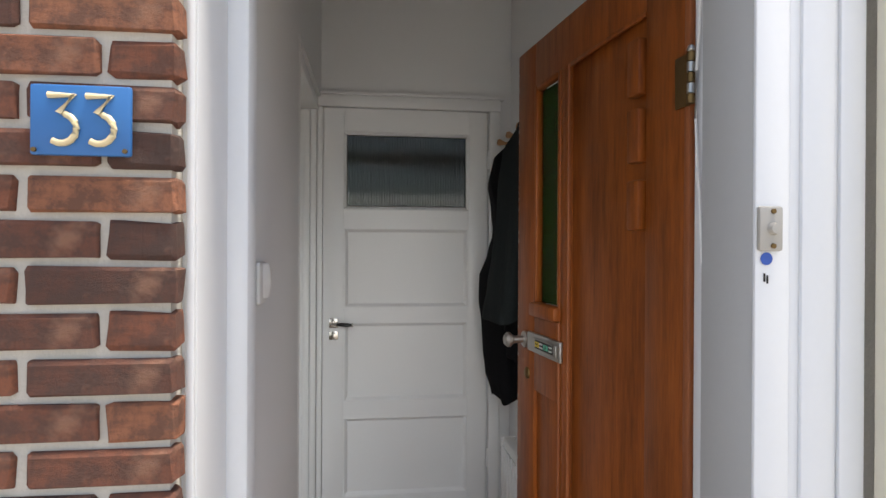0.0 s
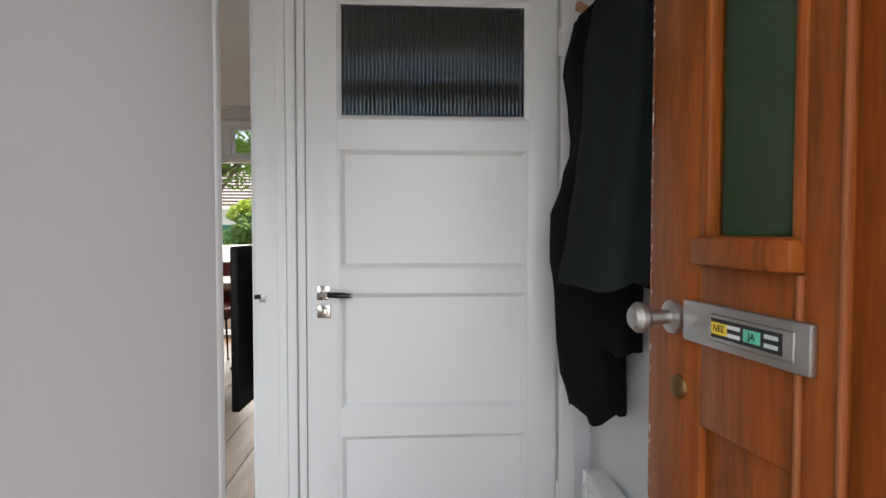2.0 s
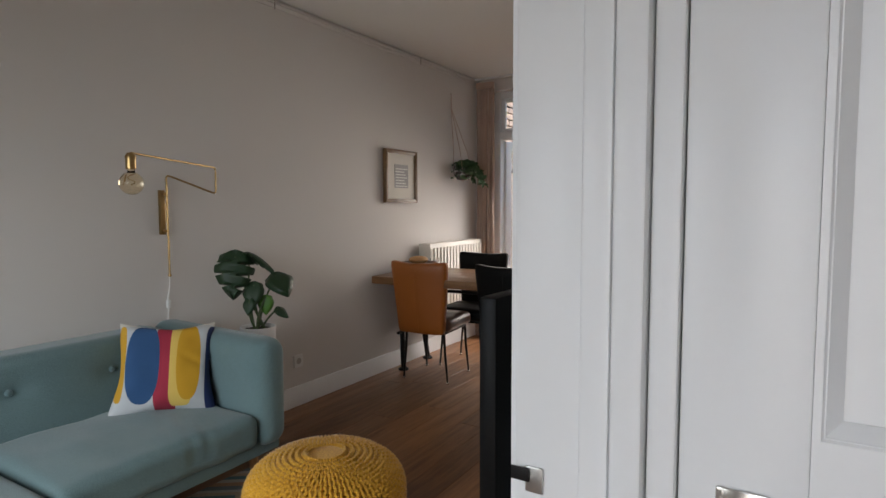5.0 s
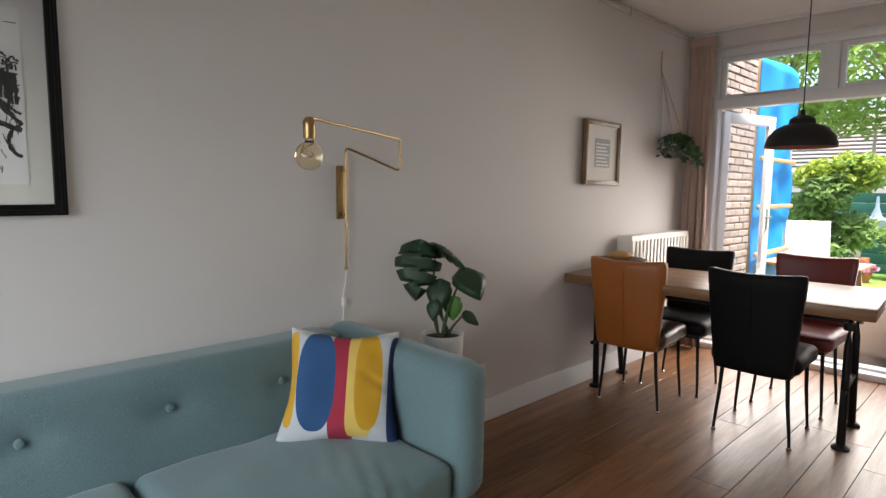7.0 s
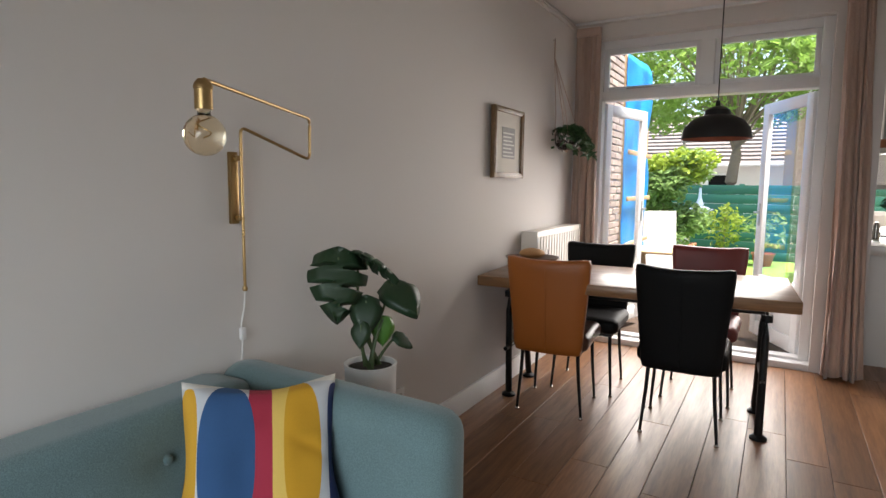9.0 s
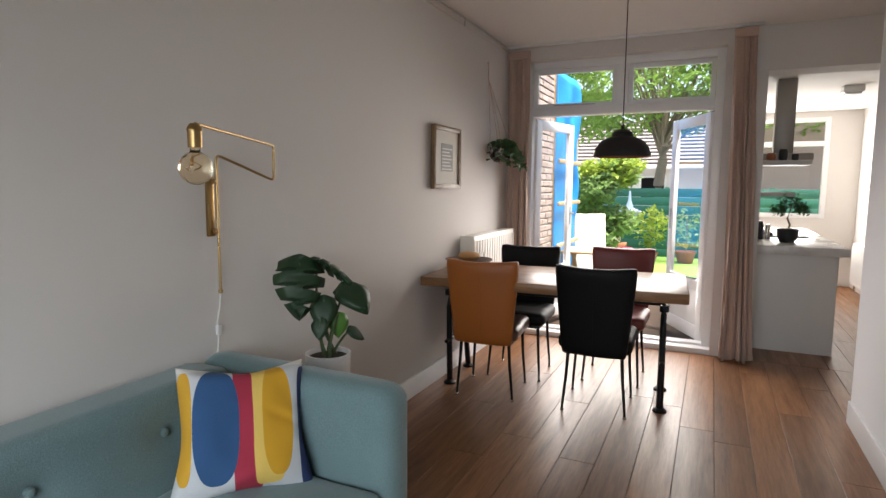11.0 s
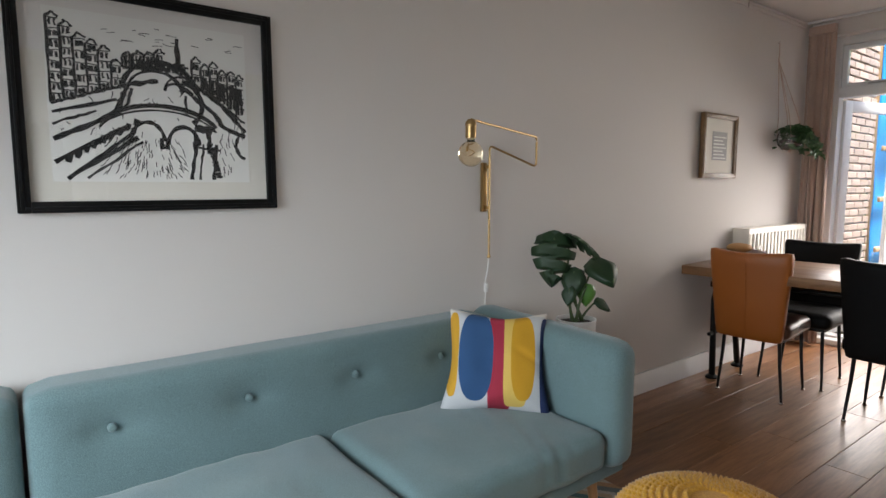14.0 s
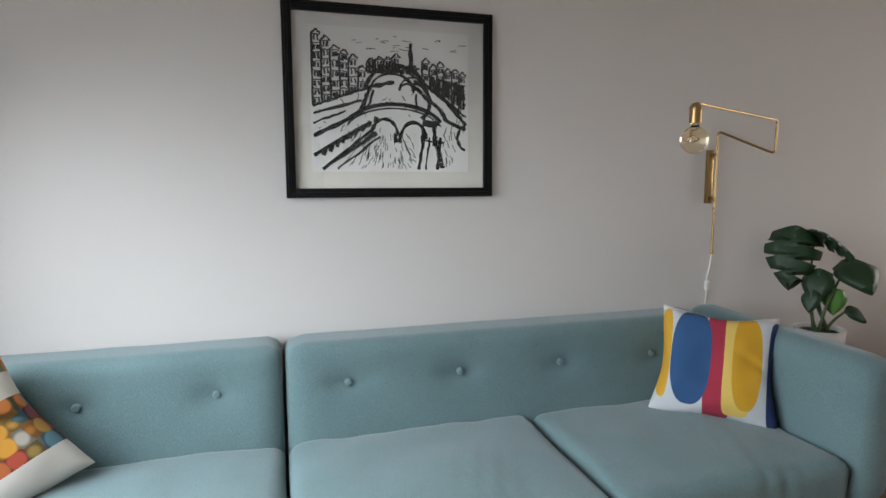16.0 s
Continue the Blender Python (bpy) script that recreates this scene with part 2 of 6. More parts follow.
STONE_TOP = plain("worktop", (0.62, 0.60, 0.57), 0.28, vary=0.05, grain=120, relief=0.03)
CABINET = plain("cabinet_paint", (0.68, 0.66, 0.63), 0.5, vary=0.03)
HOOD_GREY = plain("hood_grey", (0.30, 0.28, 0.26), 0.4, 0.5, vary=0.08)
SHELF_GREY = plain("shelf_paint", (0.55, 0.53, 0.50), 0.5, vary=0.05)
CERAMIC_DARK = plain("dark_pot", (0.02, 0.02, 0.022), 0.5, vary=0.2)
ROOF_TILE = plain("roof_tile", (0.17, 0.15, 0.14), 0.8, vary=0.2, grain=20, per_object=0.15)
RENDER_WHITE = plain("white_render", (0.72, 0.71, 0.68), 0.85, vary=0.05)
PINK_RENDER = plain("pinkish_brick_wall", (0.42, 0.32, 0.27), 0.85, vary=0.12, grain=30)
MORTAR = plain("mortar", (0.60, 0.56, 0.49), 0.95, vary=0.2, grain=160, relief=0.7)
BEIGE_BRICK = plain("beige_brick", (0.40, 0.32, 0.27), 0.9, vary=0.2, grain=60, relief=0.5, per_object=0.16)
PAVING = plain("paving", (0.24, 0.23, 0.215), 0.9, vary=0.15, grain=90, relief=0.3)
SIGN_BLUE = plain("blue_enamel", (0.035, 0.16, 0.42), 0.4, vary=0.12, grain=30)
SIGN_CREAM = plain("cream_enamel", (0.72, 0.60, 0.36), 0.4, vary=0.05)
MAT_BOARD = plain("passe_partout", (0.66, 0.63, 0.56), 0.9, vary=0.02)
PAPER = plain("paper", (0.72, 0.71, 0.67), 0.9, vary=0.03)
INK = plain("printing_ink", (0.006, 0.006, 0.006), 0.6, vary=0.3)
PHOTO_GREY = plain("grey_print", (0.28, 0.28, 0.27), 0.7, vary=0.35, grain=40, big=12)
FRAME_BLACK = plain("black_frame_lacquer", (0.010, 0.010, 0.010), 0.3, vary=0.2)
FRAME_WOOD = wood("gilt_brown_frame", (0.10, 0.05, 0.022), (0.24, 0.14, 0.06), 0.4, (8, 8, 8))
PLASTIC = plain("white_plastic", (0.74, 0.74, 0.72), 0.35, vary=0.02, relief=0.0)
BELL_PLASTIC = plain("aged_plastic", (0.44, 0.42, 0.38), 0.45, vary=0.06, relief=0.02)
CLEAR = glass("clear_glass")
GREEN_GLASS = glass("green_hammered_glass", (0.12, 0.42, 0.08), 0.12)
RIBBED = glass("ribbed_glass", (0.45, 0.5, 0.48), 0.05)
RIBBED.node_tree.nodes["Principled BSDF"].inputs["IOR"].default_value = 1.75
RIBBED.node_tree.nodes["Principled BSDF"].inputs["Coat Weight"].default_value = 0.4
BULB = glass("amber_bulb_glass", (1.0, 0.86, 0.62), 0.02)


def brick_red():
    m = bpy.data.materials.new("red_brick")
    n, l, p = nodes_of(m)
    v = coords(n, l)
    info = n.new("ShaderNodeObjectInfo")
    base = ramp(n, l, info.outputs["Random"], [(0.0, (0.085, 0.045, 0.036)), (0.3, (0.19, 0.075, 0.048)), (0.65, (0.27, 0.095, 0.052)), (1.0, (0.40, 0.16, 0.085))])
    f = noise_tex(n, l, v, 26, 6, 0.7)
    c = mix(n, l, ramp(n, l, f, [(0.44, (0, 0, 0)), (0.58, (0.6, 0.6, 0.6))]), base, (0.075, 0.05, 0.043))
    g = noise_tex(n, l, v, 11, 4)
    c = mix(n, l, ramp(n, l, g, [(0.58, (0, 0, 0)), (0.72, (0.55, 0.55, 0.55))]), c, (0.42, 0.22, 0.14))
    l.new(c, p.inputs["Base Color"])
    p.inputs["Roughness"].default_value = 0.92
    bump(n, l, p, noise_tex(n, l, v, 45, 8, 0.8), 1.0, 0.008)
    return m


def chipped_edge():
    """Bare wood with flecks of old white paint."""
    m = wood("chipped_paint_edge", (0.15, 0.036, 0.009), (0.34, 0.10, 0.03), 0.45, (9, 9, 1.1))
    n, l, p = m.node_tree.nodes, m.node_tree.links, m.node_tree.nodes["Principled BSDF"]
    src = p.inputs["Base Color"].links[0].from_socket
    f = noise_tex(n, l, coords(n, l, "Object", (60, 60, 26)), 2.2, 5, 0.7)
    l.new(mix(n, l, ramp(n, l, f, [(0.55, (0, 0, 0)), (0.58, (1, 1, 1))]), src, (0.62, 0.60, 0.56)), p.inputs["Base Color"])
    return m


CHIPPED = chipped_edge()
RED_BRICK = brick_red()
GREEN_GLASS_NODES = GREEN_GLASS.node_tree
gv = GREEN_GLASS_NODES.nodes.new("ShaderNodeTexVoronoi")
gv.inputs["Scale"].default_value = 170
gb = GREEN_GLASS_NODES.nodes.new("ShaderNodeBump")
gb.inputs["Strength"].default_value, gb.inputs["Distance"].default_value = 0.7, 0.003
GREEN_GLASS_NODES.links.new(gv.outputs["Distance"], gb.inputs["Height"])
GREEN_GLASS_NODES.links.new(gb.outputs[0], GREEN_GLASS_NODES.nodes["Principled BSDF"].inputs["Normal"])


# ---- mesh helpers ----
def mesh_of(name, bm, material, smooth=None):
    me = bpy.data.meshes.new(name)
    bm.normal_update()
    bm.to_mesh(me)
    bm.free()
    me.materials.append(material)
    if smooth is not None:
        for poly in me.polygons:
            poly.use_smooth = True
        me.set_sharp_from_angle(angle=radians(smooth))
    return me


def part(name, bm, material, parent, label="", smooth=40):
    """Links a bmesh as one mesh object under a thing or a part."""
    ob = new(name, mesh_of(name, bm, material, smooth))
    ob.parent = parent
    if label:
        ob["label"] = label
    return ob


def thing(name, label, category, m=None, group="", kind=""):
    ob = new(name)
    ob.empty_display_size = 0.1
    if m is not None:
        ob.matrix_basis = m
    return tagged(ob, label, category, group, kind)


def solid(name, bm, material, label, category, kind="", smooth=40):
    """A thing that is one mesh."""
    return tagged(new(name, mesh_of(name, bm, material, smooth)), label, category, "", kind)


def box(lo, hi, bevel=0.0, bm=None, segments=2):
    bm = bm or bmesh.new()
    c = [(a + b) / 2 for a, b in zip(lo, hi)]
    s = [abs(b - a) for a, b in zip(lo, hi)]
    made = bmesh.ops.create_cube(bm, size=1, matrix=Matrix.LocRotScale(c, None, s))
    if bevel:
        edges = list({e for v in made["verts"] for e in v.link_edges})
        bmesh.ops.bevel(bm, geom=edges, offset=bevel, segments=segments, affect="EDGES", profile=0.5)
    return bm


def turned(bm, m):
    bmesh.ops.transform(bm, matrix=m, verts=bm.verts)
    return bm


def rod(a, b, r1, r2=None, bm=None, sides=12):
    bm = bm or bmesh.new()
    a, b = Vector(a), Vector(b)
    d = b - a
    m = Matrix.Translation((a + b) / 2) @ d.to_track_quat("Z", "Y").to_matrix().to_4x4()
    bmesh.ops.create_cone(bm, cap_ends=True, segments=sides, radius1=r1, radius2=r1 if r2 is None else r2, depth=d.length, matrix=m)
    return bm


def pipe(points, r, bm=None, sides=8):
    """A tube along points; r is a radius or a function of 0..1."""
    bm = bm or bmesh.new()
    pts = [Vector(p) for p in points]
    rings = []
    for i, p in enumerate(pts):
        d = (pts[min(i + 1, len(pts) - 1)] - pts[max(i - 1, 0)]).normalized()
        q = d.to_track_quat("Z", "Y")
        rr = r(i / (len(pts) - 1)) if callable(r) else r
        rings.append([bm.verts.new(p + q @ Vector((rr * math.cos(k * math.tau / sides), rr * math.sin(k * math.tau / sides), 0))) for k in range(sides)])
    for a, b in zip(rings, rings[1:]):
        for k in range(sides):
            bm.faces.new((a[k], a[(k + 1) % sides], b[(k + 1) % sides], b[k]))
    bm.faces.new(rings[0][::-1])
    bm.faces.new(rings[-1])
    return bm


def rounded_path(points, r, steps=6):
    """The points of a bent rod, its corners rounded by r."""
    pts = [Vector(p) for p in points]
    out = [pts[0]]
    for a, b, c in zip(pts, pts[1:], pts[2:]):
        p, q = b + (a - b).normalized() * r, b + (c - b).normalized() * r
        out += [p.lerp(b, k / steps).lerp(b.lerp(q, k / steps), k / steps) for k in range(steps + 1)]
    return out + [pts[-1]]


def lathe(profile, at=(0, 0, 0), bm=None, sides=32):
    """A body turned about z from (radius, height) pairs."""
    bm = bm or bmesh.new()
    rings = []
    for r, z in profile:
        if r < 1e-5:
            rings.append([bm.verts.new((at[0], at[1], at[2] + z))])
        else:
            rings.append([bm.verts.new((at[0] + r * math.cos(k * math.tau / sides), at[1] + r * math.sin(k * math.tau / sides), at[2] + z)) for k in range(sides)])
    for a, b in zip(rings, rings[1:]):
        for k in range(sides):
            j = (k + 1) % sides
            if len(a) == 1:
                bm.faces.new((a[0], b[j], b[k]))
            elif len(b) == 1:
                bm.faces.new((a[k], a[j], b[0]))
            else:
                bm.faces.new((a[k], a[j], b[j], b[k]))
    bmesh.ops.recalc_face_normals(bm, faces=bm.faces)
    return bm


def frame_bars(lo, hi, width, depth, axis="y", bevel=0.003):
    """Four bars round an opening in the x, z plane (or y, z): left, right, top, bottom as a list of bmeshes."""
    (a0, z0), (a1, z1) = lo, hi
    d0, d1 = depth
    out = []
    for u0, v0, u1, v1 in ((a0, z0, a0 + width, z1), (a1 - width, z0, a1, z1), (a0 + width, z1 - width, a1 - width, z1), (a0 + width, z0, a1 - width, z0 + width)):
        out.append(box((u0, d0, v0), (u1, d1, v1), bevel) if axis == "y" else box((d0, u0, v0), (d1, u1, v1), bevel))
    return out


def leaf_cloud(name, points, size, material, parent=None, seed=1, droop=0.3):
    """Many small folded leaves at the given places, as one mesh."""
    rng = random.Random(seed)
    verts, faces = [], []
    for p in points:
        s = size * rng.uniform(0.6, 1.3)
        q = Euler((rng.uniform(-1, 1), rng.uniform(-1, 1), rng.uniform(0, math.tau))).to_matrix()
        k = len(verts)
        for v in ((0, -1, 0), (0.42, -0.3, 0.1), (0.34, 0.4, 0.08), (0, 1, -droop), (-0.34, 0.4, 0.08), (-0.42, -0.3, 0.1)):
            verts.append(Vector(p) + q @ (Vector(v) * s))
        faces += [(k, k + 1, k + 2, k + 3), (k, k + 3, k + 4, k + 5)]
    me = bpy.data.meshes.new(name)
    me.from_pydata([tuple(v) for v in verts], [], faces)
    me.materials.append(material)
    ob = new(name, me)
    ob.parent = parent
    return ob


def wall_with_holes(name, axis, at, thick, span, z, holes, material, label):
    """A wall along x (axis 'y') or y (axis 'x'), from at to at + thick, with rectangular holes (a0, a1, z0, z1)."""
    bm = bmesh.new()
    cuts = sorted({span[0], span[1], *[h[0] for h in holes], *[h[1] for h in holes]})
    levels = sorted({z[0], z[1], *[h[2] for h in holes], *[h[3] for h in holes]})
    cuts, levels = [c for c in cuts if span[0] <= c <= span[1]], [c for c in levels if z[0] <= c <= z[1]]
    solid_cell = {}
    for i, (a, b) in enumerate(zip(cuts, cuts[1:])):
        for j, (c, d) in enumerate(zip(levels, levels[1:])):
            solid_cell[i, j] = not any(h[0] <= (a + b) / 2 <= h[1] and h[2] <= (c + d) / 2 <= h[3] for h in holes)
    def place(u, w, v):
        return (u, at + w * thick, v) if axis == "y" else (at + w * thick, u, v)
    for (i, j), on in solid_cell.items():
        if not on:
            continue
        a, b, c, d = cuts[i], cuts[i + 1], levels[j], levels[j + 1]
        quads = [[(a, 0, c), (b, 0, c), (b, 0, d), (a, 0, d)], [(a, 1, c), (a, 1, d), (b, 1, d), (b, 1, c)]]
        if not solid_cell.get((i - 1, j)):
            quads.append([(a, 0, c), (a, 0, d), (a, 1, d), (a, 1, c)])
        if not solid_cell.get((i + 1, j)):
            quads.append([(b, 0, c), (b, 1, c), (b, 1, d), (b, 0, d)])
        if not solid_cell.get((i, j - 1)):
            quads.append([(a, 0, c), (a, 1, c), (b, 1, c), (b, 0, c)])
        if not solid_cell.get((i, j + 1)):
            quads.append([(a, 0, d), (b, 0, d), (b, 1, d), (a, 1, d)])
        for q in quads:
            bm.faces.new([bm.verts.new(place(*p)) for p in q])
    bmesh.ops.remove_doubles(bm, verts=bm.verts, dist=1e-5)
    bmesh.ops.recalc_face_normals(bm, faces=bm.faces)
    return solid(name, bm, material, label, "wall", "structure", None)

DOOR_WOOD.node_tree.nodes["Principled BSDF"].inputs["Specular IOR Level"].default_value = 0.3
for black in (LEATHER_BLACK, TV_BLACK, COAT, COAT_GREY, FRAME_BLACK):
    black.node_tree.nodes["Principled BSDF"].inputs["Specular IOR Level"].default_value = 0.15


# ---- the large structure ----
WX, EX, CZ = -2.956, -0.56, 2.47   # party wall, east wall of the room, ceiling

wall_with_holes("wall_west", "x", WX - 0.2, 0.2, (-2.0, 4.77), (-0.2, 2.8), [], WALL, "smooth off-white plastered party wall of the living room")
wall_with_holes("wall_south_inner", "y", -1.84, 0.12, (WX, 0.62), (-0.2, 2.8), [(-2.60, -0.84, 0.75, 2.15), (-0.43, 0.62, 0.0, 2.55)], WALL, "white plastered inner side of the front wall")
wall_with_holes("wall_facade_backing", "y", -2.0, 0.16, (WX - 0.2, 2.2), (-0.2, 5.5), [(-2.60, -0.84, 0.75, 2.15), (-0.415, 0.695, 0.0, 2.55)], MORTAR, "mortar bed of the red brick street facade")
wall_with_holes("wall_east", "x", EX, 0.16, (-1.72, 3.42), (-0.2, 2.8), [(-0.82, 0.02, -0.2, 2.06)], HALL_WALL, "smooth pale grey-white plastered wall between hall and living room")
wall_with_holes("wall_hall_back", "y", 0.02, 0.12, (-0.40, 1.12), (-0.2, 2.8), [(-0.393, 0.411, -0.2, 2.02)], HALL_WALL, "white plastered wall round the inner hall door")
wall_with_holes("wall_hall_east", "x", 0.53, 0.12, (-1.72, 0.14), (-0.2, 2.8), [], HALL_WALL, "white plastered hall wall with the coat pegs")
wall_with_holes("wall_stair", "y", 3.30, 0.12, (-0.40, 1.1), (-0.2, 2.8), [], WALL, "plain off-white wall beside the dining area")
wall_with_holes("wall_dining_east", "x", 1.0, 0.12, (0.14, 4.77), (-0.2, 2.8), [], WALL, "plain off-white wall of the dining area")
wall_with_holes("wall_north", "y", 4.50, 0.27, (WX, 1.0), (-0.2, 2.8), [(-2.84, -1.28, 0.0, 2.36), (-1.0, 0.4, -0.2, 2.15)], WALL, "off-white garden wall with glazed doors and kitchen opening")
wall_with_holes("wall_kitchen_west", "x", -1.14, 0.14, (4.77, 8.95), (-0.2, 2.6), [], WALL, "white plastered kitchen extension wall")
wall_with_holes("wall_kitchen_east", "x", 0.40, 0.14, (4.77, 8.95), (-0.2, 2.6), [], WALL, "white plastered kitchen wall with hanging utensils")
wall_with_holes("wall_kitchen_north", "y", 8.80, 0.15, (-1.0, 0.40), (-0.2, 2.6), [(-0.85, 0.05, 0.9, 2.24)], WALL, "white plastered kitchen back wall round its window")

bm = box((WX, -1.72, CZ), (EX, 3.42, CZ + 0.1))
box((WX, 3.42, CZ), (1.0, 4.5, CZ + 0.1), 0, bm)
solid("ceiling", bm, CEILING, "smooth matt off-white ceiling of the living room", "ceiling", "structure", None)
solid("ceiling_hall", box((-0.40, -1.72, 2.70), (0.53, 0.02, 2.8)), CEILING, "smooth matt white hall ceiling", "ceiling", "structure", None)
solid("ceiling_kitchen", box((-1.0, 4.77, 2.32), (0.4, 8.8, 2.45)), CEILING, "smooth white kitchen ceiling", "ceiling", "structure", None)
solid("roof_slab", box((WX - 0.2, -2.0, 2.81), (2.2, 4.9, 2.95)), CEILING, "plain slab above the rooms", "roof", "structure", None)

solid("ground", box((-600, -600, -0.6), (600, 600, -0.16)), PAVING, "grey paved ground reaching the horizon", "ground", "structure", None)
floor = solid("floor", box((WX, -1.98, -0.15), (1.0, 8.8, -0.014)), plain("floor_joint", (0.05, 0.03, 0.018), 0.9), "oak plank floor with dark open joints", "floor", "structure", None)

# skirting boards and picture rail
bm = box((WX, -1.72, 0.0), (WX + 0.016, 4.5, 0.128), 0.004)
solid("baseboard", bm, WHITE, "painted white skirting board along the party wall", "baseboard", "structure")
solid("baseboard_east", box((EX - 0.014, 0.10, 0.0), (EX, 3.42, 0.128), 0.004), WHITE, "painted white skirting board", "baseboard", "structure")
bm = box((WX, -1.72, 2.415), (WX + 0.012, 4.36, 2.44), 0.004)
box((WX, -1.72, 2.44), (WX + 0.022, 4.36, 2.45), 0.003, bm)
solid("trim", bm, WALL, "thin off-white picture rail moulding under the ceiling", "picture rail", "structure")
for y in (3.44, 1.9):
    solid("picture_rail_hook", rod((WX + 0.02, y, 2.46), (WX + 0.02, y, 2.405), 0.004), CHROME, "small metal hook hanging on the picture rail", "hook")


# ---- doors and windows ----
def panelled(root, name, lo, hi, depth, panels, material, label=""):
    """A leaf in the x, z plane: stiles and rails round sunk panels with a moulding; panels: (x0, x1, z0, z1, kind)."""
    (x0, z0), (x1, z1) = lo, hi
    y0, y1 = depth
    cuts = sorted({z0, z1, *[p[2] for p in panels], *[p[3] for p in panels]})
    px0, px1 = min(p[0] for p in panels), max(p[1] for p in panels)
    bm = box((x0, y0, z0), (px0, y1, z1), 0.002)
    box((px1, y0, z0), (x1, y1, z1), 0.002, bm)
    filled = [(a, b) for a, b in zip(cuts, cuts[1:]) if not any(p[2] <= (a + b) / 2 <= p[3] for p in panels)]
    for a, b in filled:
        box((px0, y0 + 0.0004, a), (px1, y1 - 0.0004, b), 0.0, bm)
    for a, b, c, d, kind in panels:
        for u0, u1 in ((px0, a), (b, px1)):
            if u1 - u0 > 0.001:
                box((u0, y0 + 0.0002, c), (u1, y1 - 0.0002, d), 0.0, bm)
    leaf = part(name, bm, material, root, label)
    for a, b, c, d, kind in panels:
        if kind == "panel":
            part("panel", box((a + 0.001, y0 + 0.013, c + 0.001), (b - 0.001, y1 - 0.013, d - 0.001)), material, leaf)
        w = 0.012
        outer = ((a - 0.003, c - 0.003), (b + 0.003, c - 0.003), (b + 0.003, d + 0.003), (a - 0.003, d + 0.003))
        inner = ((a + w, c + w), (b - w, c + w), (b - w, d - w), (a + w, d - w))
        for k in range(4):
            j = (k + 1) % 4
            mb = bmesh.new()
            ring = [[mb.verts.new((u, y, v)) for (u, v), y in ((outer[q], y0 - 0.0015), (outer[q], y0 + 0.016), (inner[q], y0 + 0.016), (inner[q], y0 + 0.0115))] for q in (k, j)]
            for q in range(4):
                mb.faces.new((ring[0][q], ring[0][(q + 1) % 4], ring[1][(q + 1) % 4], ring[1][q]))
            mb.faces.new(ring[0])
            mb.faces.new(ring[1][::-1])
            bmesh.ops.recalc_face_normals(mb, faces=mb.faces)
            part("moulding", mb, material, leaf, smooth=None)
    return leaf


# inner white door
door = thing("door_1", "closed white painted panel door with ribbed glass pane", "door", kind="structure")
leaf = panelled(door, "door_leaf", (-0.388, 0.012), (0.406, 2.014), (0.0, 0.042),
                [(-0.289, 0.314, 1.532, 1.901, "glass"), (-0.280, 0.305, 1.065, 1.433, "panel"), (-0.280, 0.305, 0.616, 0.980, "panel"), (-0.280, 0.305, 0.16, 0.523, "panel")], WHITE)
bm = bmesh.new()
N = 46
prev = None
for k in range(N * 6 + 1):
    x = -0.273 + 0.571 * k / (N * 6)
    y = 0.0165 - 0.0032 * abs(math.sin(math.pi * k / 6))
    cur = (bm.verts.new((x, y, 1.548)), bm.verts.new((x, y, 1.885)), bm.verts.new((x, 0.022, 1.548)), bm.verts.new((x, 0.022, 1.885)))
    if prev:
        bm.faces.new((prev[0], cur[0], cur[1], prev[1]))
        bm.faces.new((prev[2], prev[3], cur[3], cur[2]))
    prev = cur
pane = part("glass_pane", bm, RIBBED, leaf, "vertically ribbed dark glass pane", 60)
# lever handle with square roses
handle = part("door_handle", box((-0.357, -0.004, 0.955), (-0.315, 0.0, 1.0), 0.002), CHROME, leaf, "nickel lever handle with black grip")
bm = rod((-0.338, -0.004, 0.977), (-0.338, -0.040, 0.977), 0.009)
rod((-0.340, -0.038, 0.977), (-0.318, -0.040, 0.975), 0.0075, 0.007, bm)
part("lever", bm, CHROME, handle)
part("grip", pipe([(-0.320 + 0.072 * k / 8, -0.040, 0.975 - 0.003 * k / 8) for k in range(9)], lambda s: 0.0068 + 0.0026 * math.sin(math.pi * s), sides=14), EBONY, handle, "black turned handle grip")
part("end_cap", rod((-0.248, -0.040, 0.972), (-0.242, -0.040, 0.972), 0.0092), CHROME, handle)
lock = part("lock_rose", box((-0.356, -0.004, 0.898), (-0.314, 0.0, 0.94), 0.002), CHROME, leaf, "square nickel lock rose")
part("thumb_turn", turned(lathe([(0, 0.012), (0.011, 0.010), (0.013, 0.0), (0, 0)], sides=20), Matrix.Translation((-0.335, -0.004, 0.919)) @ Euler((radians(90), 0, 0)).to_matrix().to_4x4()), CHROME, lock)
for dx in (-0.018, 0.018):
    for dz in (-0.018, 0.018):
        part("screw", rod((-0.336 + dx, -0.006, 0.977 + dz), (-0.336 + dx, -0.003, 0.977 + dz), 0.0025, sides=8), CHROME, handle)
        part("screw", rod((-0.335 + dx, -0.006, 0.919 + dz), (-0.335 + dx, -0.003, 0.919 + dz), 0.0025, sides=8), CHROME, lock)
for z in (1.78, 0.32):
    part("hinge", rod((0.412, -0.006, z - 0.045), (0.412, -0.006, z + 0.045), 0.006), WHITE, leaf, "small painted hinge")

handle.location.z = lock.location.z = 0.008

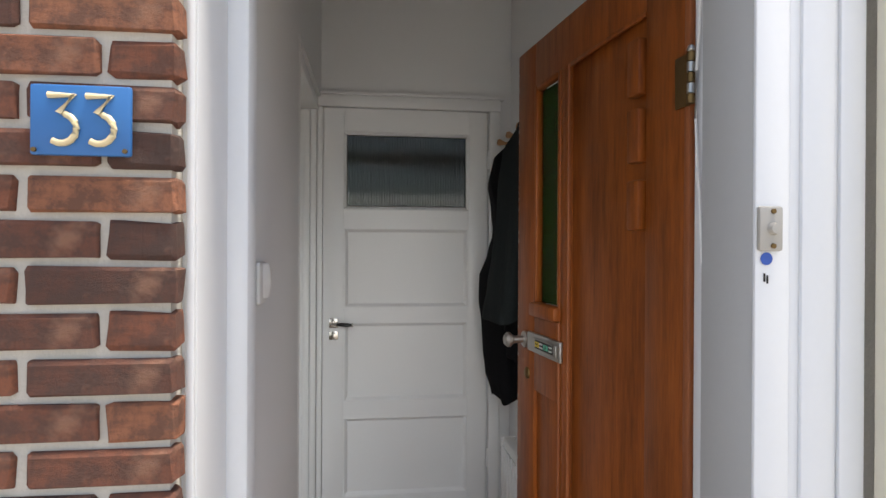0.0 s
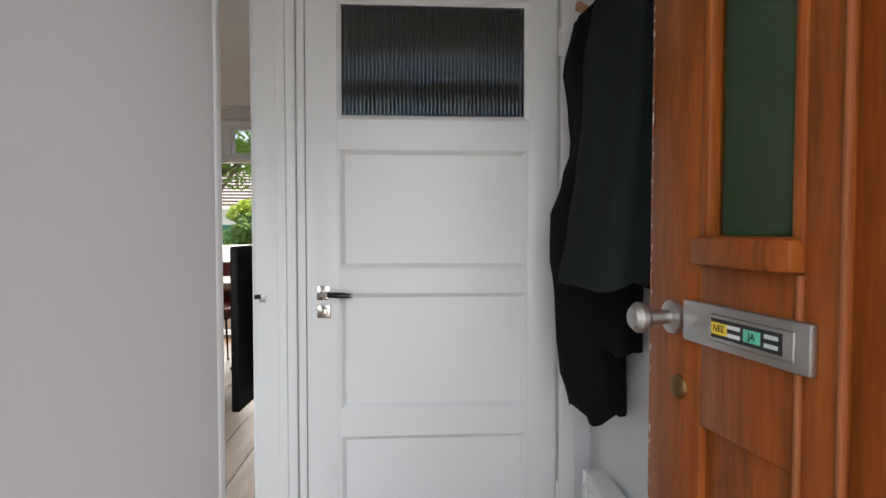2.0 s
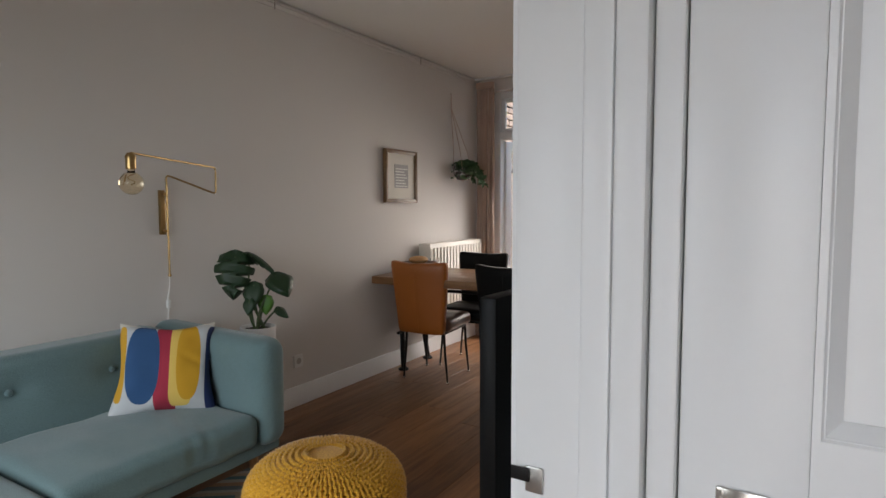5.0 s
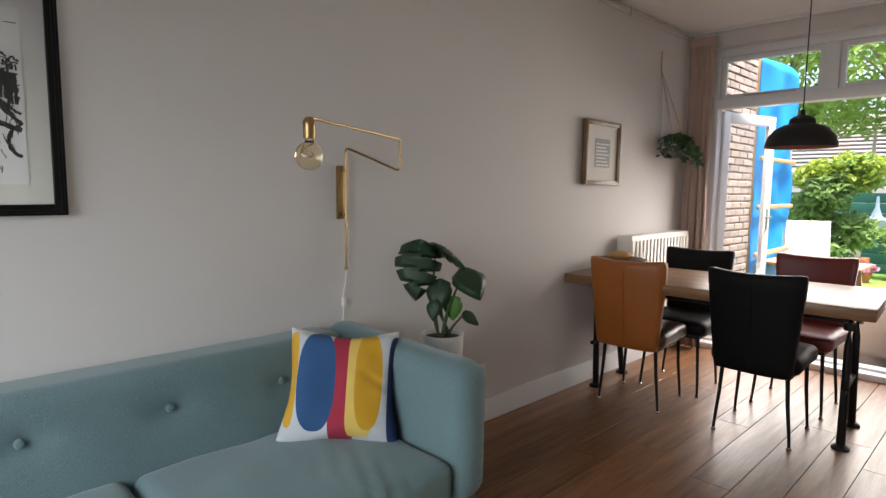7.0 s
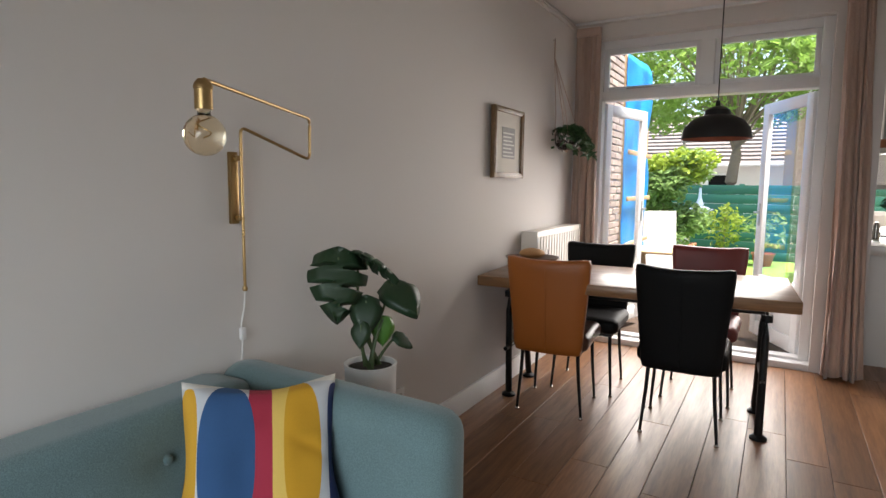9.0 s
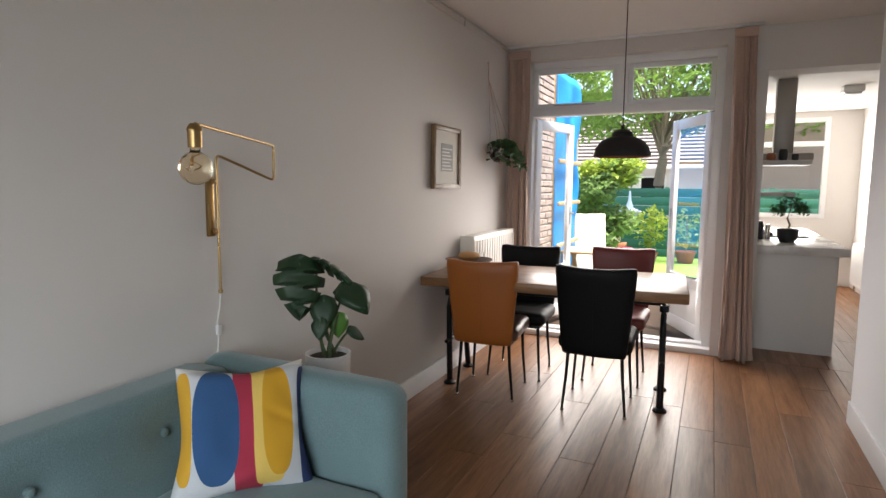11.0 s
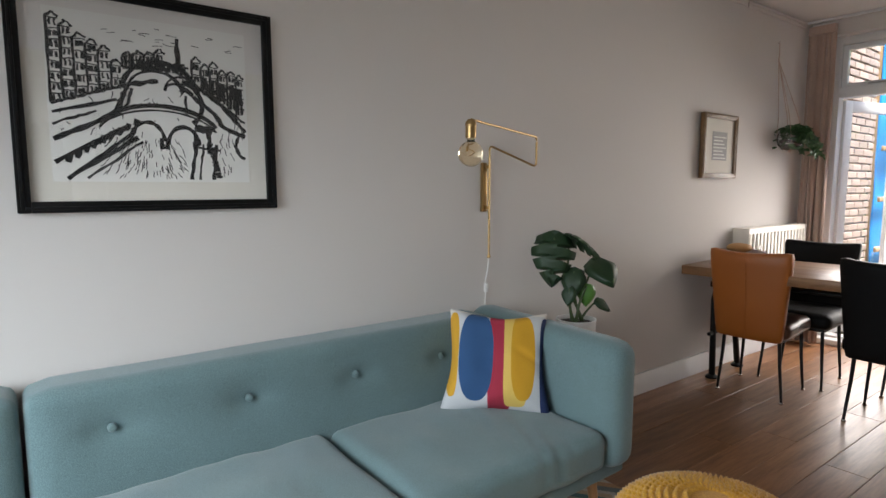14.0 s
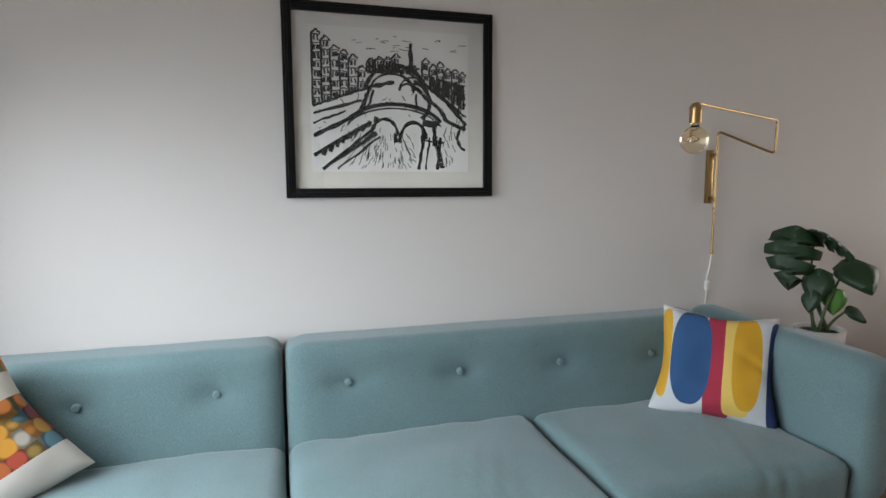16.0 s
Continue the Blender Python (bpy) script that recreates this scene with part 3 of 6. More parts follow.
# frame of the inner door and of the doorway to the room
frame_1 = thing("trim_1", "white painted door frame and architrave boards", "door frame", kind="structure")
part("head_casing", box((-0.455, -0.016, 2.018), (0.470, 0.02, 2.075), 0.005), WHITE, frame_1)
part("head_bead", box((-0.470, -0.024, 2.075), (0.486, 0.02, 2.09), 0.004), WHITE, frame_1)
part("casing_right", box((0.415, -0.016, 0.0), (0.470, 0.02, 2.018), 0.005), WHITE, frame_1)
part("casing_left", box((-0.446, -0.020, 0.0), (-0.416, 0.02, 2.018), 0.006), WHITE, frame_1)
part("stop_strip", box((-0.4145, -0.008, 0.0), (-0.3895, 0.02, 2.0175), 0.003), WHITE, frame_1)
part("jamb_board", box((-0.548, 0.0, 0.0), (-0.446, 0.05, 2.055), 0.006), WHITE, frame_1)
part("jamb_bead", box((-0.478, -0.008, 0.0), (-0.449, 0.0, 2.05), 0.004), WHITE, frame_1)
part("room_architrave", box((-0.572, 0.06, 0.0), (-0.561, 0.12, 2.12), 0.004), WHITE, frame_1, "white architrave with notched worn edge")
strike = part("strike_plate", box((-0.534, -0.003, 0.957), (-0.515, 0.0, 0.984), 0.001), ALU, frame_1, "worn metal strike plate")
part("latch_hole", box((-0.549, -0.0052, 0.968), (-0.529, -0.0032, 0.982), 0.0005), IRON, strike)
part("near_post", box((-0.53, -0.776, 0.0), (-0.424, -0.715, 2.05), 0.008), HALL_WALL, frame_1, "grey-white rounded jamb post")
part("near_corner_bead", box((-0.47, -0.824, 0.0), (-0.3975, -0.777, 2.055), 0.016, segments=4), WHITE, frame_1, "white rounded corner bead")
part("lintel_board", box((-0.555, -0.715, 2.0), (-0.41, 0.0, 2.058), 0.004), WHITE, frame_1)

# front door frame and facade trim
frame_2 = thing("door_frame_front", "white painted timber front door frame with grooves", "door frame", kind="structure")
part("left_post", box((-0.452, -1.955, 0.0), (-0.394, -1.79, 2.5), 0.006), FACADE_WHITE, frame_2)
part("left_bead", box((-0.42, -1.789, 0.0), (-0.360, -1.722, 2.5), 0.010), FACADE_WHITE, frame_2)
part("left_strip", box((-0.408, -1.966, 0.0), (-0.396, -1.9555, 2.5), 0.003), FACADE_WHITE, frame_2)
part("right_post", box((0.470, -1.945, 0.0), (0.64, -1.72, 2.5), 0.006), FACADE_WHITE, frame_2)
for a, b in ((0.441, 0.501), (0.521, 0.581), (0.588, 0.634)):
    part("board", box((a, -1.953, 0.0), (b, -1.944, 2.5), 0.004), FACADE_WHITE, frame_2)
# the reveal has a darker grey than the white boards beside it
part("right_reveal", box((0.443, -1.9435, 0.0), (0.4695, -1.80, 2.5), 0.003), GREY_JAMB, frame_2, "grey reveal of the frame")
part("reveal_bead", box((0.452, -1.799, 0.0), (0.4695, -1.76, 2.5), 0.004), FACADE_WHITE, frame_2)
part("head", box((-0.394, -1.95, 2.03), (0.470, -1.75, 2.10), 0.006), FACADE_WHITE, frame_2)
part("top_head", box((-0.394, -1.95, 2.32), (0.470, -1.75, 2.55), 0.006), FACADE_WHITE, frame_2)
fan = part("fanlight_pane", box((-0.393, -1.852, 2.101), (0.469, -1.848, 2.319)), CLEAR, frame_2, "clear fanlight above the front door")
fan.visible_shadow = False
part("threshold", box((-0.42, -1.98, -0.02), (0.50, -1.72, 0.004), 0.004), plain("threshold_stone", (0.22, 0.21, 0.2), 0.7), frame_2)
solid("facade_cream_panel", box((0.642, -2.02, -0.1), (1.6, -1.96, 2.9), 0.004), CREAM, "cream painted facade board beside the door frame", "wall panel", "structure")

# varnished front door, swung open into the hall: u runs from the hinges to the free edge, n is the outer face
hinge = Vector((0.4455, -1.745, 0))
swing = Matrix.Translation(hinge) @ Matrix.Rotation(math.atan2(0.9924, -0.1232), 4, "Z")
front = thing("door_2", "open varnished reddish hardwood front door with green glass strip", "door", swing, kind="structure")


def fbox(u0, u1, z0, z1, n0, n1, bevel=0.002):
    """A block on the door: u along the leaf, n outwards (towards the light side)."""
    return box((u0, n0, z0), (u1, n1, z1), bevel)


T = -0.042
leaf2 = part("door_leaf", fbox(0.0, 0.135, 0.012, 1.995, T, 0.0), DOOR_WOOD, front)
for u0, u1, z0, z1 in ((0.497, 0.548, 0.012, 1.858), (0.735, 0.868, 0.012, 1.995), (0.135, 0.735, 1.858, 1.995), (0.548, 0.735, 0.90, 1.135), (0.135, 0.735, 0.012, 0.22)):
    part("rail", fbox(u0, u1, z0, z1, T, -0.0004 if u0 == 0.135 or u0 == 0.548 else 0.0), DOOR_WOOD, leaf2)
part("panel", fbox(0.135, 0.497, 0.22, 1.858, T + 0.006, -0.012), DOOR_WOOD, leaf2)
part("lower_panel", fbox(0.548, 0.735, 0.22, 0.90, T + 0.006, -0.012), DOOR_WOOD, leaf2)
for u0, u1, z0, z1 in ((0.548, 0.566, 1.135, 1.858), (0.717, 0.735, 1.135, 1.858), (0.566, 0.717, 1.84, 1.858)):
    part("glazing_bead", fbox(u0, u1, z0, z1, -0.018, 0.004, 0.006), DOOR_WOOD, leaf2)
part("glazing_sill", fbox(0.548, 0.735, 1.135, 1.178, -0.02, 0.022, 0.010), DOOR_WOOD, leaf2)
pane2 = part("glass_pane", fbox(0.566, 0.717, 1.178, 1.84, -0.028, -0.020, 0), GREEN_GLASS, leaf2, "green hammered glass strip")
for z0, z1 in ((1.682, 1.806), (1.535, 1.653), (1.387, 1.497)):
    part("raised_block", fbox(0.140, 0.186, z0, z1, -0.012, 0.016, 0.006), DOOR_WOOD, leaf2)
for u0, u1 in ((0.490, 0.497), (0.548, 0.555)):
    part("panel_moulding", fbox(u0, u1, 0.22, 1.135 if u0 > 0.5 else 1.858, -0.004, 0.006, 0.003), EDGE_WOOD, leaf2)
part("panel_moulding", fbox(0.135, 0.490, 1.846, 1.858, -0.004, 0.004, 0.003), DOOR_WOOD, leaf2)
part("hinge_edge", fbox(-0.012, 0.006, 0.012, 1.995, T + 0.002, 0.003, 0.005), EDGE_WOOD, leaf2, "lighter worn hinge edge")
part("free_edge", fbox(0.866, 0.876, 0.012, 1.995, T + 0.002, -0.001, 0.003), CHIPPED, leaf2, "chipped worn free edge")
letter = part("letterbox", fbox(0.525, 0.762, 1.022, 1.083, 0.0, 0.012, 0.004), ALU, leaf2, "brushed aluminium letterbox with a sticker")
part("flap", fbox(0.545, 0.695, 1.034, 1.071, 0.012, 0.016, 0.003), ALU, letter)
part("sticker", fbox(0.560, 0.688, 1.040, 1.066, 0.0161, 0.0168, 0), plain("black_sticker", (0.015, 0.015, 0.017), 0.5, relief=0), letter, "black letterbox sticker with yellow and green print")
for body, u, size, bar, color in (("NEE", 0.671, 0.013, (0.655, 0.687), (0.75, 0.55, 0.05)), ("JA", 0.609, 0.013, (0.594, 0.624), (0.1, 0.45, 0.3))):
    part("print_bar", fbox(bar[0], bar[1], 1.045, 1.061, 0.0169, 0.0173, 0), plain("print_bar", color, 0.5, relief=0), letter)
    cu = bpy.data.curves.new("word", "FONT")
    cu.body, cu.size, cu.extrude, cu.align_x, cu.align_y = body, size, 0.0002, "CENTER", "CENTER"
    word = new("word", cu)
    word.matrix_basis = Matrix.Translation((u, 0.0176, 1.053)) @ Euler((radians(90), 0, radians(180))).to_matrix().to_4x4()
    cu.materials.append(INK)
    word.parent = letter
for u0, u1, z0, z1, c in ((0.630, 0.655, 1.056, 1.061, (0.6, 0.6, 0.6)), (0.630, 0.655, 1.045, 1.050, (0.6, 0.6, 0.6)), (0.566, 0.588, 1.056, 1.061, (0.5, 0.55, 0.5)), (0.566, 0.588, 1.045, 1.050, (0.5, 0.55, 0.5))):
    part("print_bar", fbox(u0, u1, z0, z1, 0.0169, 0.0174, 0), plain("print_bar", c, 0.5, relief=0), letter)
bm = turned(lathe([(0, 0.075), (0.016, 0.073), (0.024, 0.064), (0.024, 0.056), (0.013, 0.045), (0.011, 0.012), (0.026, 0.008), (0.027, 0.0), (0, 0)], sides=28), Matrix.Translation((0.800, 0.0, 1.050)) @ Euler((radians(-90), 0, 0)).to_matrix().to_4x4())
part("door_knob", bm, ALU, leaf2, "round brushed aluminium pull knob")
bm = turned(lathe([(0, 0.008), (0.012, 0.008), (0.018, 0.004), (0.019, 0.0), (0, 0)], sides=24), Matrix.Translation((0.785, 0.0, 0.943)) @ Euler((radians(-90), 0, 0)).to_matrix().to_4x4())
part("lock_cylinder", bm, OLD_BRASS, leaf2, "round tarnished lock cylinder")
for z in (1.67, 0.35):
    h = part("hinge", fbox(-0.016, 0.028, z - 0.05, z + 0.05, 0.0035, 0.0065, 0.001), OLD_BRASS, leaf2, "worn brass butt hinge with painted knuckle")
    for k in range(5):
        part("knuckle", rod((-0.022, 0.008, z - 0.05 + 0.02 * k + 0.001), (-0.022, 0.008, z - 0.031 + 0.02 * k), 0.0075), ALU if k % 2 else OLD_BRASS, h)
    part("finial", lathe([(0, 0.014), (0.006, 0.01), (0.008, 0.003), (0.006, 0.0), (0, 0)], (-0.022, 0.008, z + 0.05), sides=14), ALU, h)
solid("bell_wire", pipe([(0.444, -1.79 + 0.012 * math.sin(k * 0.9), 2.4 - 0.09 * k) for k in range(13)], 0.0025, sides=6), PLASTIC, "thin loose white bell wire along the frame", "wire")

# garden doors
fw = thing("window_1", "white timber garden door frame with two fanlights", "window frame", kind="structure")
for b in frame_bars((-2.84, 0.0), (-1.28, 2.36), 0.062, (4.60, 4.70)):
    part("frame_bar", b, WHITE, fw)
part("transom", box((-2.778, 4.585, 1.905), (-1.342, 4.70, 1.975), 0.006), WHITE, fw)
part("mullion", box((-2.078, 4.60, 1.976), (-1.988, 4.70, 2.297), 0.004), WHITE, fw)
for a, b in ((-2.776, -2.080), (-1.986, -1.344)):
    op = part("fanlight", frame_bars((a, 1.977), (b, 2.296), 0.035, (4.625, 4.665))[0], WHITE, fw)
    for bars in frame_bars((a, 1.977), (b, 2.296), 0.035, (4.625, 4.665))[1:]:
        part("sash_bar", bars, WHITE, op)
    g = part("pane", box((a + 0.034, 4.643, 2.011), (b - 0.034, 4.647, 2.262)), CLEAR, op)
    g.visible_shadow = False
part("stay_bar", box((-2.60, 4.612, 1.990), (-2.25, 4.620, 2.000), 0.001), ALU, fw, "metal fanlight stay")
part("threshold", box((-2.84, 4.50, 0.0), (-1.28, 4.598, 0.045), 0.006), WHITE, fw, "pale worn door threshold")


def garden_door(at, angle, mirror):
    """A glazed leaf that hangs at x = 0 and runs to x = 0.70 (or -0.70)."""
    s = -1 if mirror else 1
    d = thing("door_3" if not mirror else "door_4", "white glazed garden door leaf opened outwards", "door", Matrix.Translation(at) @ Matrix.Rotation(radians(angle), 4, "Z"), "garden door leaves", "structure")

    def sbox(x0, x1, y0, y1, z0, z1, bevel=0.003):
        return box((min(s * x0, s * x1), y0, z0), (max(s * x0, s * x1), y1, z1), bevel)
    part("hinge_stile", sbox(0, 0.085, -0.02, 0.02, 0, 1.84), WHITE, d)
    part("lock_stile", sbox(0.605, 0.69, -0.02, 0.02, 0, 1.84), WHITE, d)
    part("top_rail", sbox(0.085, 0.605, -0.0195, 0.0195, 1.755, 1.84), WHITE, d)
    part("bottom_rail", sbox(0.085, 0.605, -0.0195, 0.0195, 0.0, 0.11), WHITE, d)
    part("mid_rail", sbox(0.085, 0.605, -0.0195, 0.0195, 0.40, 0.49), WHITE, d)
    part("bottom_panel", sbox(0.085, 0.605, -0.008, 0.008, 0.11, 0.40), WHITE, d)
    g = part("pane", sbox(0.085, 0.605, -0.003, 0.003, 0.49, 1.755, 0), CLEAR, d)
    g.visible_shadow = False
    hd = part("door_handle", sbox(0.635, 0.66, -0.026, -0.02, 0.88, 1.06, 0.002), ALU, d, "metal lever handle")
    part("lever", pipe([(s * 0.648, -0.026, 0.99), (s * 0.648, -0.06, 0.99), (s * 0.56, -0.065, 0.985)], 0.008), ALU, hd)
    return d


garden_door((-2.775, 4.69, 0.055), 75, False)
garden_door((-1.345, 4.69, 0.055), -63, True)

kw = thing("window_2", "white timber kitchen window above the worktop", "window", kind="structure")
for b in frame_bars((-0.85, 0.9), (0.05, 2.24), 0.06, (8.79, 8.87)):
    part("window_frame", b, WHITE, kw)
part("transom", box((-0.79, 8.785, 1.86), (-0.01, 8.87, 1.93), 0.004), WHITE, kw)
for z0, z1 in ((0.96, 1.86), (1.93, 2.18)):
    g = part("pane", box((-0.79, 8.83, z0), (-0.01, 8.834, z1)), CLEAR, kw)
    g.visible_shadow = False
lw = thing("window_3", "white timber front window of the living room", "window", kind="structure")
for b in frame_bars((-2.60, 0.75), (-0.84, 2.15), 0.07, (-1.96, -1.88)):
    part("window_frame", b, WHITE, lw)
g = part("pane", box((-2.53, -1.922, 0.82), (-0.91, -1.918, 2.08)), CLEAR, lw)
g.visible_shadow = False


# ---- hall things ----
BELL_AT = Matrix.Translation((-0.048, -0.001, -0.011))
chime = thing("door_chime", "white plastic door chime box mounted on the hall wall", "door chime", Matrix.Translation((0, 0, -0.012)))
part("backplate", box((-0.400, -1.530, 1.234), (-0.390, -1.450, 1.326), 0.006), PLASTIC, chime)
bm = bmesh.new()
for k in range(9):
    s = k / 8
    z = 1.247 + 0.074 * s
    d = 0.020 + 0.010 * math.sin(math.pi * s)
    row = [bm.verts.new((-0.390 + (0 if j in (0, 3) else d * 0.45), -1.474 + 0.046 * (j / 3 - 0.5), z)) for j in range(4)]
    if k:
        for j in range(3):
            bm.faces.new((last[j], last[j + 1], row[j + 1], row[j]))
    last = row
part("cover", bm, PLASTIC, chime, "curved white sounder cover")

bell = thing("doorbell", "small aged cream doorbell button on the white frame", "doorbell", BELL_AT)
part("plate", box((0.490, -1.962, 1.355), (0.530, -1.952, 1.425), 0.004), BELL_PLASTIC, bell)
part("button", turned(lathe([(0, 0.010), (0.008, 0.009), (0.010, 0.0), (0, 0)], sides=20), Matrix.Translation((0.512, -1.962, 1.390)) @ Euler((radians(90), 0, 0)).to_matrix().to_4x4()), BELL_PLASTIC, bell)
for z in (1.363, 1.417):
    part("screw", rod((0.512, -1.965, z), (0.512, -1.961, z), 0.004, sides=10), OLD_BRASS, bell)
st = solid("round_sticker", rod((0.459, -1.9555, 1.332), (0.459, -1.9545, 1.332), 0.010, sides=24), plain("blue_sticker", (0.03, 0.10, 0.45), 0.4, relief=0), "small round blue sticker under the doorbell", "sticker")
bm = box((0.455, -1.9555, 1.296), (0.457, -1.9535, 1.309))
box((0.460, -1.9555, 1.293), (0.462, -1.9535, 1.306), 0, bm)
solid("worn_sticker", bm, INK, "worn remains of a small printed sticker", "sticker")

# enamel house number on the brickwork
sign = thing("house_number_sign", "blue enamel house number plate with raised cream digits 33", "house number")
part("plate", box((-0.575, -2.022, 1.459), (-0.457, -2.013, 1.547), 0.003), SIGN_BLUE, sign)
for x in (-0.539, -0.495):
    top3 = [(-0.013, 0.031), (0.016, 0.031), (-0.001, 0.008)]
    bow = [(0.002 + 0.0175 * math.cos(radians(a)), -0.012 + 0.0195 * math.sin(radians(a))) for a in range(75, -150, -25)]
    part("digit", pipe([(x + u, -2.0245, 1.503 + 0.95 * v) for u, v in top3 + bow], 0.0042, sides=10), SIGN_CREAM, sign, "raised cream digit 3")
for x in (-0.569, -0.463):
    part("screw", rod((x, -2.025, 1.465), (x, -2.020, 1.465), 0.003, sides=10), OLD_BRASS, sign)

# peg rail with coats
rail = thing("coat_rack", "white board coat rack with turned beech pegs", "coat rack")
part("rail_board", box((0.512, -0.95, 1.77), (0.53, -0.06, 1.86), 0.004), WHITE, rail)
for k in range(5):
    y = -0.12 - 0.18 * k
    p1 = turned(lathe([(0, 0.085), (0.012, 0.082), (0.016, 0.072), (0.012, 0.060), (0.007, 0.048), (0.010, 0.012), (0.013, 0.0), (0, 0)], sides=18), Matrix.Translation((0.512, y, 1.835)) @ Euler((0, radians(-80), 0)).to_matrix().to_4x4())
    part("peg", p1, PEG_WOOD, rail)


def hung_coat(name, at, material, label, width, length, depth, seed, outline=()):
    """A coat on a peg: a draped body with shoulders, folds and sleeves; outline: how far it stands off the wall, top to hem."""
    root = thing(name, label, "coat", Matrix.Translation(at))
    bm = bmesh.new()
    rings, sides, steps = [], 30, 26
    rng = random.Random(seed)
    ph = rng.uniform(0, 6)
    for i in range(steps + 1):
        s = i / steps
        w = width * (0.22 + 0.78 * min(1, (s / 0.28)) ** 0.7) * (1 - 0.18 * max(0, s - 0.5))
        d = depth * (0.45 + 0.55 * min(1, s / 0.3)) * (0.85 + 0.2 * math.sin(3.0 * s + ph))
        if outline:
            k = min(len(outline) - 2, int(s * (len(outline) - 1)))
            e = s * (len(outline) - 1) - k
            e = e * e * (3 - 2 * e)
            d = outline[k] * (1 - e) + outline[k + 1] * e
        rings.append([bm.verts.new((
            -abs(d) * 0.5 + d * 0.5 * math.cos(a) * (1 + (0.11 if outline else 0.16) * math.sin(5 * a + ph + 3 * s) + 0.05 * math.sin(9 * a - 4 * s)),
            w * 0.5 * math.sin(a) * (1 + 0.09 * math.sin(7 * a + ph)), -length * s * (1 + 0.012 * math.sin(3 * a + ph) + 0.010 * math.sin(5 * a)))) for a in [k * math.tau / sides for k in range(sides)]])
    for a, b in zip(rings, rings[1:]):
        for k in range(sides):
            bm.faces.new((a[k], a[(k + 1) % sides], b[(k + 1) % sides], b[k]))
    bm.faces.new(rings[0])
    bm.faces.new(rings[-1][::-1])
    bmesh.ops.recalc_face_normals(bm, faces=bm.faces)
    part("body", bm, material, root, smooth=80)
    for sgn in (-1, 1) if not outline else ():
        pts = [(-depth * 0.55 - 0.012 * math.sin(9 * t), sgn * width * (0.44 + 0.05 * math.sin(4 * t)), -0.16 * length - 0.62 * length * t) for t in [k / 10 for k in range(11)]]
        part("sleeve", pipe(pts, lambda s: 0.050 - 0.012 * s + 0.004 * math.sin(11 * s + 1), sides=14), material, root, smooth=80)
    part("collar", pipe([(-depth * 0.3 + 0.05 * math.cos(a), 0.085 * math.sin(a), -0.035 - 0.02 * math.cos(a)) for a in [k * math.pi / 8 - math.pi / 2 for k in range(9)]], 0.028, sides=10), material, root, smooth=80)
    return root


hung_coat("coat", (0.522, -0.27, 1.84), COAT, "long black cloth coat with a bent sleeve hanging from the rack", 0.24, 1.15, 0.15, 3,
          (0.06, 0.145, 0.165, 0.145, 0.135, 0.165, 0.200, 0.200, 0.185, 0.18, 0.17, 0.14))
hung_coat("coat", (0.505, -0.50, 1.86), COAT_GREY, "charcoal wool coat hanging from the peg rack", 0.40, 0.80, 0.18, 5,
          (0.07, 0.13, 0.145, 0.15, 0.165, 0.18, 0.20))
hung_coat("jacket", (0.518, -0.40, 1.40), COAT, "black jacket sleeve hanging below the charcoal coat", 0.14, 0.52, 0.10, 8,
          (0.06, 0.10, 0.11, 0.11, 0.10))


def panel_radiator(name, label, x0, x1, z0, z1, depth, place, fins, material=RADIATOR):
    """Panel radiator with pressed ribs; runs along x, faces -y, then set by place."""
    r = thing(name, label, "radiator", place)
    front_panel = part("front_panel", box((x0, -0.004, z0), (x1, 0.0, z1)), material, r)
    n = fins
    for k in range(n):
        a = x0 + (x1 - x0) * (k + 0.18) / n
        b = x0 + (x1 - x0) * (k + 0.82) / n
        part("rib", box((a, -0.014, z0 + 0.03), (b, -0.004, z1 - 0.03), 0.004, segments=1), material, front_panel)
    part("back_panel", box((x0, depth - 0.012, z0), (x1, depth - 0.004, z1), 0.002), material, r)
    for x in (x0 - 0.002, x1 - 0.004):
        part("side_cover", box((x, -0.012, z0), (x + 0.006, depth - 0.002, z1 + 0.006), 0.002), material, r)
    part("top_grille", box((x0 + 0.004, -0.002, z1 - 0.004), (x1 - 0.004, depth - 0.013, z1 + 0.005), 0.002), material, r)
    part("valve", rod((x0 + 0.03, depth * 0.5, z0 - 0.09), (x0 + 0.03, depth * 0.5, z0 + 0.02), 0.012), CHROME, r)
    return r


panel_radiator("radiator", "cream white panel radiator on the wall under the hanging plant", -4.52, -3.62, 0.26, 0.945, 0.10,
               Matrix.Translation((WX + 0.115, 7.92, 0)) @ Matrix.Rotation(radians(90), 4, "Z"), 17)
panel_radiator("radiator", "small white panel radiator low on the hall wall", 0.15, 0.85, 0.12, 0.47, 0.06,
               Matrix.Translation((0.455, -0.03, 0)) @ Matrix.Rotation(radians(-90), 4, "Z"), 14, WHITE)


